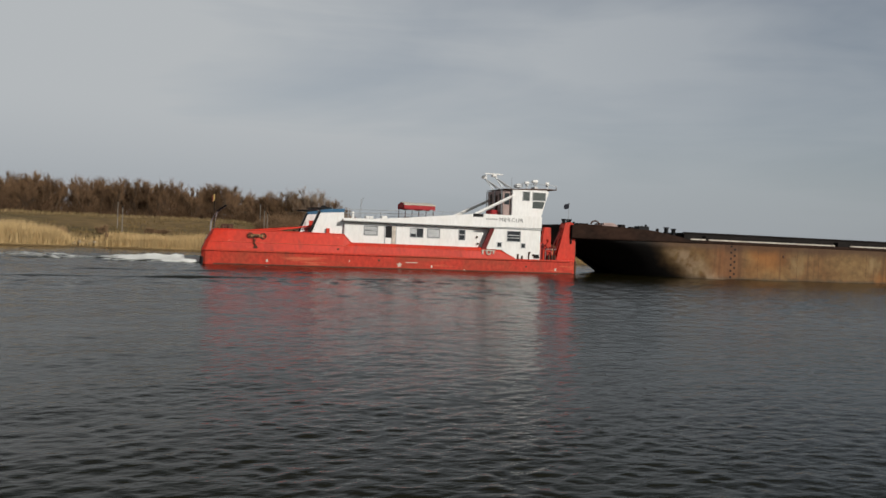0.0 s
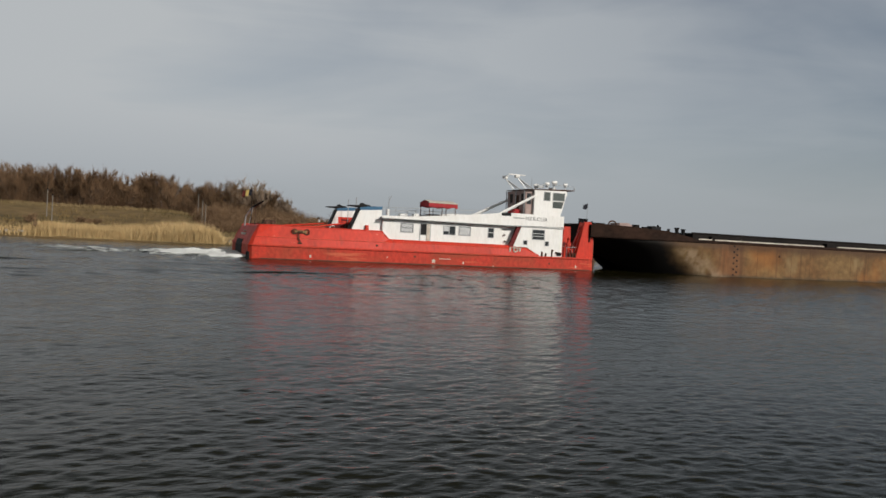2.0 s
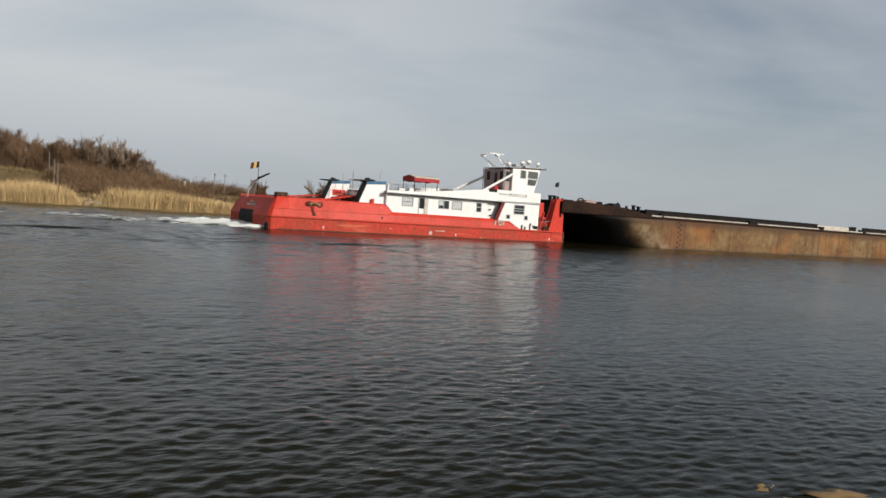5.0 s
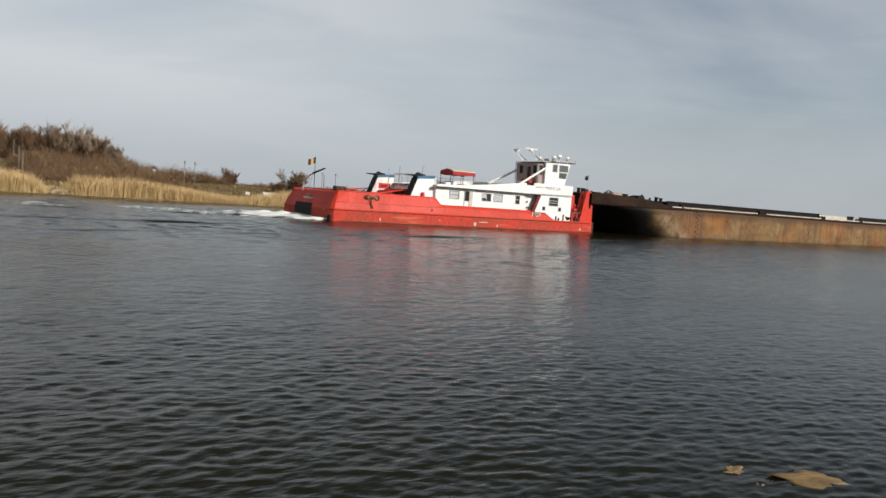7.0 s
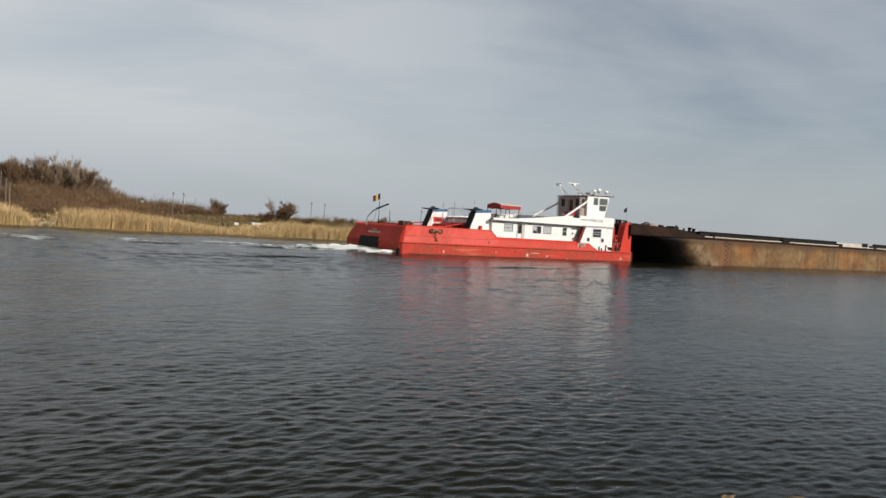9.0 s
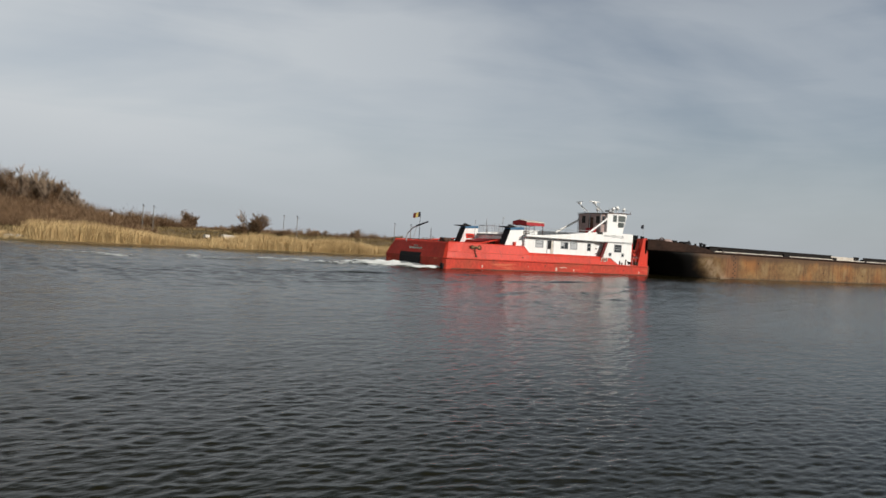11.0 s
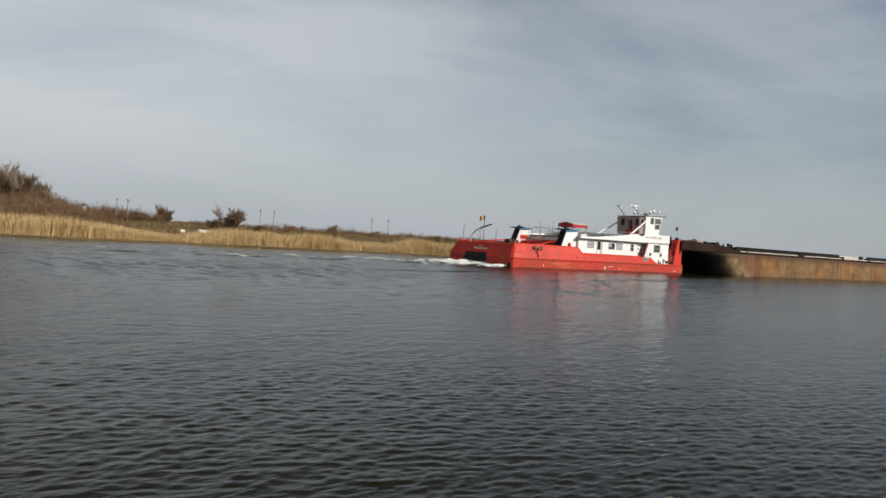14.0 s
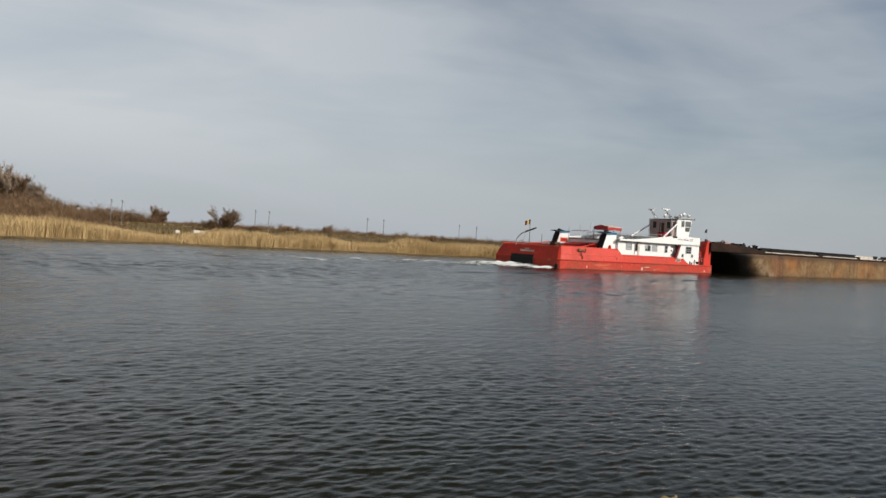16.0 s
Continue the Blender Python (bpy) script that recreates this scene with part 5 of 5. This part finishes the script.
def bare_tree(seed, height, label, name="tree", category="tree", stems=1, trunk=0.3, twig=0.022, depth=3, fan=1.0, fine=7):
    rng = random.Random(seed)
    t = thing(name, label, category)
    segs, twigs = [], []
    for s in range(stems):
        lean = Vector((rng.gauss(0, 0.06 if stems == 1 else 0.35), rng.gauss(0, 0.06 if stems == 1 else 0.35), 1)).normalized()
        p = Vector((rng.gauss(0, 0.25), rng.gauss(0, 0.25), -0.1)) if stems > 1 else Vector((0, 0, -0.2))
        grow(rng, p, lean, height * (0.55 * (0.85 + 0.3 * rng.random()) if stems == 1 else 0.42 * (0.4 + 0.8 * rng.random())), trunk, depth, segs, twigs, 0.0, fan, fine)
    top = max(max(q.z for _, q in twigs), 0.1)
    k = height / top
    segs = [(p * k, q * k, a, b) for p, q, a, b in segs]
    twigs = [(p * k, q * k) for p, q in twigs]
    tr = from_lists("trunk", *sticks(segs), M_BARK)
    tr.parent = t
    cr = from_lists("crown", *blades(rng, twigs, twig), M_TWIG if stems == 1 else M_SCRUB)
    cr.parent = t
    return t


def plant(proto, x, y, scale, turn):
    c = copy_thing(proto, pose(x, y, far_height(x, y) - 0.05, 0, 0, turn))
    c.scale = (scale[0], scale[0], scale[1])
    return c


def wood():
    rng = random.Random(11)
    kinds = [bare_tree(20 + i, 10.0, "bare brown deciduous tree at the edge of the wood", trunk=0.15, twig=0.0125, depth=4, fan=0.62, fine=10) for i in range(5)]
    for k in kinds:
        k["group"] = "trees of the wood"
    used = [False] * 5
    for row, (y, step) in enumerate(((158.5, 2.7), (163.0, 2.7), (168, 2.7), (174, 2.9))):
        x = -70.0 + row
        while x < 30.0 + row * 0.8:
            xx, yy = x + rng.gauss(0, 0.5), y + rng.gauss(0, 0.9)
            k = rng.randrange(5)
            az = xx / yy
            tall = 10.5 - 0.9 * smooth_step(-0.04, 0.05, az) - 1.0 * smooth_step(0.115, 0.135, az) - 3.4 * smooth_step(0.160, 0.198, az)
            s = tall / 10.0 * (0.86 + 0.26 * rng.random()) * (1.0 + 0.02 * row)
            wide = s * (1.25 + 0.4 * rng.random())
            if not used[k]:
                kinds[k].matrix_basis = pose(xx, yy, far_height(xx, yy) - 0.05, 0, 0, rng.random() * 360)
                kinds[k].scale = (wide, wide, s)
                used[k] = True
            else:
                plant(kinds[k], xx, yy, (wide, s), rng.random() * 360)
            x += step * (0.8 + 0.4 * rng.random())
    for x, y, k in ((12.1, 160.0, 1), (13.4, 163.5, 3), (10.9, 165.0, 0)):
        plant(kinds[k], x, y, (1.15, 0.92), x * 71 % 360)
    tall = bare_tree(71, 10.6, "tall slender bare tree standing above the wood", trunk=0.2, twig=0.016, depth=4, fan=0.7, fine=6)
    tall.matrix_basis = pose(22.7, 157.0, 1.5)
    for ob in tall.children:
        if ob.name.startswith("crown"):
            ob.data.materials[0] = M_PALETWIG
    for x, y, h in ((17.6, 156.5, 1.04), (19.4, 156.5, 1.10), (21.0, 157.5, 1.04), (23.6, 156.2, 1.06), (24.9, 158.0, 0.94), (26.6, 156.8, 0.84), (28.6, 157.0, 0.70), (30.2, 156.4, 0.56), (31.6, 157.5, 0.5)):
        plant(tall, x, y, (h * 1.15, h), x * 53 % 360)


def thicket(name, label, x0, x1, y0, y1, count, hmin, hmax, seed, shape=None, lean=0.35):
    rng = random.Random(seed)
    segs, tw = [], []
    for i in range(count):
        x, y = x0 + (x1 - x0) * rng.random(), y0 + (y1 - y0) * rng.random()
        h = hmin + (hmax - hmin) * rng.random() ** 1.3
        if shape:
            h *= shape(x, y)
        if h < 0.25:
            continue
        b = Vector((x, y, far_height(x, y) - 0.05))
        for s in range(10):
            v = Vector((rng.gauss(0, lean), rng.gauss(0, lean), 1)).normalized()
            e = b + v * h * (0.6 + 0.5 * rng.random())
            tw.append((b, e))
            for q in range(3):
                a = b.lerp(e, 0.3 + 0.6 * rng.random())
                tw.append((a, a + Vector((rng.gauss(0, 0.5), rng.gauss(0, 0.5), 0.6)).normalized() * h * 0.35))
    ob = from_lists(name, *blades(rng, tw, 0.024), M_SCRUB if name == "scrub" else M_TWIG)
    return tagged(ob, label, "scrub", kind="stuff")


def bushes():
    # x, y, height, width, label
    a = bare_tree(31, 3.0, "rounded bare grey-brown bush on the bank", "bush", "bush", stems=15, trunk=0.05, twig=0.016, depth=3, fan=1.1, fine=5)
    b = bare_tree(32, 3.0, "rounded bare grey-brown bush on the bank", "bush", "bush", stems=16, trunk=0.05, twig=0.016, depth=3, fan=1.1, fine=5)
    rows = ((41.4, 129.0, 4.1, 4.0, a), (46.6, 113.0, 4.6, 4.8, b), (44.6, 113.5, 2.0, 3.6, a), (50.8, 113.0, 1.7, 3.2, b), (72.0, 126.0, 2.4, 2.2, a),
            (30.0, 131.0, 2.0, 3.4, b), (35.0, 131.5, 1.8, 3.6, a), (24.5, 128.0, 3.0, 4.0, b), (17.0, 127.0, 4.4, 4.5, a), (13.0, 127.5, 3.6, 4.2, b), (21.0, 127.0, 3.2, 4.0, a),
            (63.0, 124.0, 1.6, 3.0, b), (80.0, 124.0, 1.5, 3.0, a), (94.0, 123.0, 1.6, 3.2, b), (-23.5, 104.0, 1.4, 2.4, a), (-5.0, 106.0, 1.2, 2.4, b), (-6.4, 106.5, 1.2, 2.2, a), (-15.4, 93.0, 1.7, 2.4, b), (-11.8, 102.0, 1.6, 2.0, a), (-9.6, 87.6, 1.5, 0.8, b), (86.0, 112.0, 1.8, 2.6, b), (10.0, 126.5, 2.4, 3.6, a))
    first = set()
    for x, y, h, w, p in rows:
        x, y, h, w = x * 1.153, y * 1.153, h * 1.15, w * 1.1
        k = (w / 3.0, h / 3.0)
        if p.name not in first:
            first.add(p.name)
            p.matrix_basis = pose(x, y, far_height(x, y) - 0.05)
            p.scale = (k[0], k[0], k[1])
        else:
            plant(p, x, y, k, (x * 37) % 360)


def reed_height(x):
    """How tall the reeds stand along the bank; low where the grass comes down to the water."""
    xs = (-45, -17, -15, -11.5, -10, 2, 7, 9.2, 10.3, 13.2, 14.4, 20, 27, 30, 35, 40.5, 46, 52, 58, 64, 70, 74, 90, 180)
    hs = (1.0, 1.05, 0.1, 0.1, 0.5, 0.6, 0.95, 0.85, 0.05, 0.05, 0.75, 0.9, 0.6, 0.3, 0.12, 0.5, 0.85, 0.6, 0.7, 0.3, 0.3, 0.75, 0.7, 0.7)
    v = float(np.interp(x, xs, hs)) * (1.0 + 0.42 * noise.noise((x * 0.3, 2.3, 0)) + 0.3 * noise.noise((x * 0.9, 5.3, 0)))
    return min(1.25, max(0.03, v))


def reeds():
    rng = random.Random(8)
    verts, faces = [], []
    for i in range(125000):
        x = -52 + 225 * rng.random()
        back = rng.random() ** 1.4
        y = 98.6 + shore_shift(x) + back * (6.0 + 3.0 * noise.noise((x * 0.08, 5, 0)))
        tall = reed_height(x + 0.8 * back + rng.gauss(0, 0.35))
        if tall < 0.16 and rng.random() < 0.8:
            continue
        h = (1.05 + 1.05 * rng.random()) * (0.18 + 0.95 * tall)
        z = max(far_height(x, y), -0.2)
        w = 0.012 + 0.017 * rng.random()
        lx, ly = rng.gauss(0.05, 0.19) * h, rng.gauss(0, 0.19) * h
        a = rng.random() * math.pi
        ux, uy = w * math.cos(a), w * math.sin(a)
        n0 = len(verts)
        verts += [(x - ux, y - uy, z - 0.1), (x + ux, y + uy, z - 0.1), (x + lx * 0.5 + ux, y + ly * 0.5 + uy, z + h * 0.6), (x + lx * 0.5 - ux, y + ly * 0.5 - uy, z + h * 0.6), (x + lx * 1.3, y + ly * 1.3, z + h)]
        faces += [(n0, n0 + 1, n0 + 2, n0 + 3), (n0 + 3, n0 + 2, n0 + 4)]
    return tagged(from_lists("reeds", verts, faces, M_REED), "dense belt of dry straw-coloured reeds along the far bank", "reeds", kind="stuff")


def grass_tufts():
    rng = random.Random(9)
    verts, faces = [], []
    for i in range(26000):
        x, y = -70 + 260 * rng.random(), 104 + 38 * rng.random()
        if noise.noise((x * 0.09, y * 0.16, 8)) < -0.12:
            continue
        h = 0.18 + 0.4 * rng.random() ** 2
        z = far_height(x, y)
        for s in range(2):
            w, a = 0.05 + 0.06 * rng.random(), rng.random() * math.pi
            n0 = len(verts)
            verts += [(x - w * math.cos(a), y - w * math.sin(a), z - 0.05), (x + w * math.cos(a), y + w * math.sin(a), z - 0.05), (x + rng.gauss(0, 0.12), y + rng.gauss(0, 0.12), z + h)]
            faces.append((n0, n0 + 1, n0 + 2))
    return tagged(from_lists("grass", verts, faces, M_DRYGRASS), "tufts of dry brown grass on the bank", "grass", kind="stuff")


M_DRYGRASS = mat("dry_grass_blades", (0.215, 0.145, 0.060), 0.95, other=(0.12, 0.092, 0.036), scale=0.08, stretch=(0.6, 1.6, 1), amount=1.0, grime=0.3, spread=0.3)
def pale_grass():
    """Pale grass that paints the light on the dike's crest, and dry grass on the step at its foot."""
    rng = random.Random(19)
    verts, faces = [], []
    for i in range(26000):
        x = -75 + 260 * rng.random()
        y = (138.6 + rng.gauss(0, 0.7)) if rng.random() < 0.45 else (112.5 + 3.0 * noise.noise((x * 0.05, 2, 2)) + rng.gauss(0, 2.2))
        h, z = 0.25 + 0.35 * rng.random(), far_height(x, y)
        w, a = 0.03 + 0.04 * rng.random(), rng.random() * math.pi
        n0 = len(verts)
        verts += [(x - w * math.cos(a), y - w * math.sin(a), z - 0.05), (x + w * math.cos(a), y + w * math.sin(a), z - 0.05), (x + rng.gauss(0.05, 0.12), y + rng.gauss(0, 0.12), z + h)]
        faces.append((n0, n0 + 1, n0 + 2))
    return tagged(from_lists("grass", verts, faces, M_LITSTRAW), "straw-coloured grass along the dike, paler to paint its lit crest", "grass", kind="stuff")


reeds()
grass_tufts()
pale_grass()
wood()
bushes()
thicket("undergrowth", "brown bare undergrowth beneath the wood", -72, 31, 155, 172, 2700, 2.4, 8.0, 41, lambda x, y: 1.0 - 0.6 * smooth_step(20, 30, x), 0.13)
thicket("scrub", "low reddish-brown scrub along the skyline", 28, 66, 143, 156, 1300, 1.2, 3.6, 42, lambda x, y: 1.0 - 0.65 * smooth_step(42, 48, x))
thicket("scrub", "tan bare scrub in front of the wood", 8, 33, 116, 142, 1100, 1.4, 4.6, 44, lambda x, y: (0.5 + 0.5 * smooth_step(116, 134, y)) * smooth_step(7, 13, x) * (1.0 - 0.4 * smooth_step(24, 33, x)))
thicket("scrub", "low reddish-brown scrub along the skyline", 50, 220, 139, 152, 2200, 0.8, 2.3, 43, lambda x, y: 0.75 + 0.6 * noise.noise((x * 0.15, 1, 1)))


# ---- poles, far house, blocks and stones ----
def utility_pole():
    p = thing("utility_pole", "slim grey weathered concrete pole with a short bracket", "pole", "poles along the towpath")
    part("shaft", tube((0, 0, -0.3), (0, 0, 4.2), 0.07, 0.05, 8), M_CONC, p)
    part("bracket", join(tube((-0.05, 0, 3.85), (0.4, 0, 3.95), 0.022), block(-0.1, 0.1, -0.08, 0.08, 4.1, 4.27, 0.02)), M_BLACK, p, "dark bracket")
    return p


def poles():
    p = utility_pole()
    first = True
    far_row = (-0.0988, 0.0755, 0.2616, 0.4538, 0.640, 0.826)
    near_row = (-0.0933, 0.0792, 0.2747, 0.4745, 0.6705, 0.865)
    spots = [(k * 130.0, 130.0) for k in far_row] + [(k * 125.5, 125.5) for k in near_row] + [(9.8, 140.0)]
    for x, y in spots:
        m = pose(x, y, far_height(x, y), 0, 0, 0)
        if first:
            p.matrix_basis = m
            first = False
        else:
            copy_thing(p, m)


def far_beacon():
    h = thing("beacon", "small white bank beacon with a dark cap among the scrub", "beacon")
    part("column", tube((0, 0, -0.3), (0, 0, 2.35), 0.34, 0.27, 12), M_WHITE, h)
    part("cap", join(tube((0, 0, 2.35), (0, 0, 2.5), 0.36, 0.33, 12), tube((0, 0, 2.5), (0, 0, 2.85), 0.2, 0.12, 10)), M_BLACK, h, "dark cap")
    part("collar", tube((0, 0, 1.0), (0, 0, 1.08), 0.36, 0.36, 12), M_RUST, h)
    h.matrix_basis = pose(31.8, 142.0, far_height(31.8, 142.0))


def stone(seed, r, flat=0.5, fine=2):
    rng = random.Random(seed)
    bm = bmesh.new()
    bmesh.ops.create_icosphere(bm, subdivisions=fine, radius=r)
    for v in bm.verts:
        n = noise.noise(v.co / r * 1.3 + Vector((seed * 3.1, 0, 0)))
        v.co *= 1 + 0.35 * n + (0.5 * noise.noise(v.co / r * 1.9 + Vector((0, seed, 0))) + 0.2 * noise.noise(v.co / r * 5.0) if fine > 2 else 0)
        v.co.z *= flat
    return bm


def stones():
    rng = random.Random(3)
    rows = []
    for i in range(26):
        rows.append((12.1 + rng.gauss(0, 1.8), 99.4 + rng.random() * 1.4, 0.12 + 0.22 * rng.random()))
    for i in range(10):
        rows.append((34.0 + rng.gauss(0, 1.8), 99.4 + rng.random() * 1.2, 0.1 + 0.14 * rng.random()))
    for i in range(12):
        rows.append((-13 + rng.gauss(0, 1.4), 99.9 + rng.random() * 1.4, 0.1 + 0.16 * rng.random()))
    for i, (x, y, r) in enumerate(rows):
        y += shore_shift(x)
        o = part("stone", stone(i, r), M_STONE)
        tagged(o, "pale rounded stone at the water's edge", "stone", "stones on the far bank")
        o.matrix_basis = pose(x, y, far_height(x, y) + r * 0.12, 0, 0, i * 50)
    b = part("concrete_block", block(-1.15, 1.15, -0.4, 0.4, 0, 0.8, 0.05), M_PALE)
    tagged(b, "pale broken concrete block lying in the reeds", "block")
    x, y = 42.0, 112.0
    b.matrix_basis = pose(x, y, far_height(x, y) - 0.05, 2, 3, 8)
    b = part("concrete_block", block(-0.42, 0.42, -0.3, 0.3, 0, 0.62, 0.05), M_PALE)
    tagged(b, "small pale concrete block on the grass", "block")
    b.matrix_basis = pose(38.4, 111.5, far_height(38.4, 111.5) - 0.03, 0, 5, 20)
    # rocks awash by the near bank
    for i, (x, y, r, flat, turn) in enumerate(((7.56, 5.08, 0.13, 0.16, 20), (7.45, 4.72, 0.08, 0.2, 50), (8.22, 4.46, 0.31, 0.10, -24), (9.5, 3.8, 0.25, 0.12, 40), (7.9, 3.5, 0.2, 0.2, 70), (6.2, 3.4, 0.2, 0.2, 10))):
        o = part("rock", stone(60 + i, r, flat, 3), M_ROCK, smooth=True)
        tagged(o, "tan flat rock awash in the shallow water", "rock", "rocks by the near bank")
        o.matrix_basis = pose(x, y, -0.012, 0, 3, turn) @ Matrix.Diagonal((1.5, 0.8, 1, 1))


poles()
far_beacon()
stones()


# ---- what moves ----
def motions():
    times = [0.5 * i for i in range(33)]

    def along(t):
        return 4.3231 * t + 0.00126 * t * t

    carried = [(t, pose(along(t), 64.4, -0.05)) for t in times]
    walk(BOAT, carried)
    walk(BARGE, [(t, pose(along(t), 64.4, -0.1)) for t in times])
    walk(FOAM, [(t, pose(along(t), 64.4, 0.02 * math.sin(5 * t))) for t in times])
    walk(WAKE, [(t, pose(along(t), 64.4, 0.0)) for t in times])
    walk(WATER, [(t, pose(0.1 * t, 0.22 * t, 0.0)) for t in times])
    walk(FLAG, [(t, pose(0.95, 6.4, 6.1, 0, 6 * math.sin(4.1 * t), 14 * math.sin(2.7 * t) + (80 if t < 0.4 else 30 if t < 1.2 else 8))) for t in times])


motions()
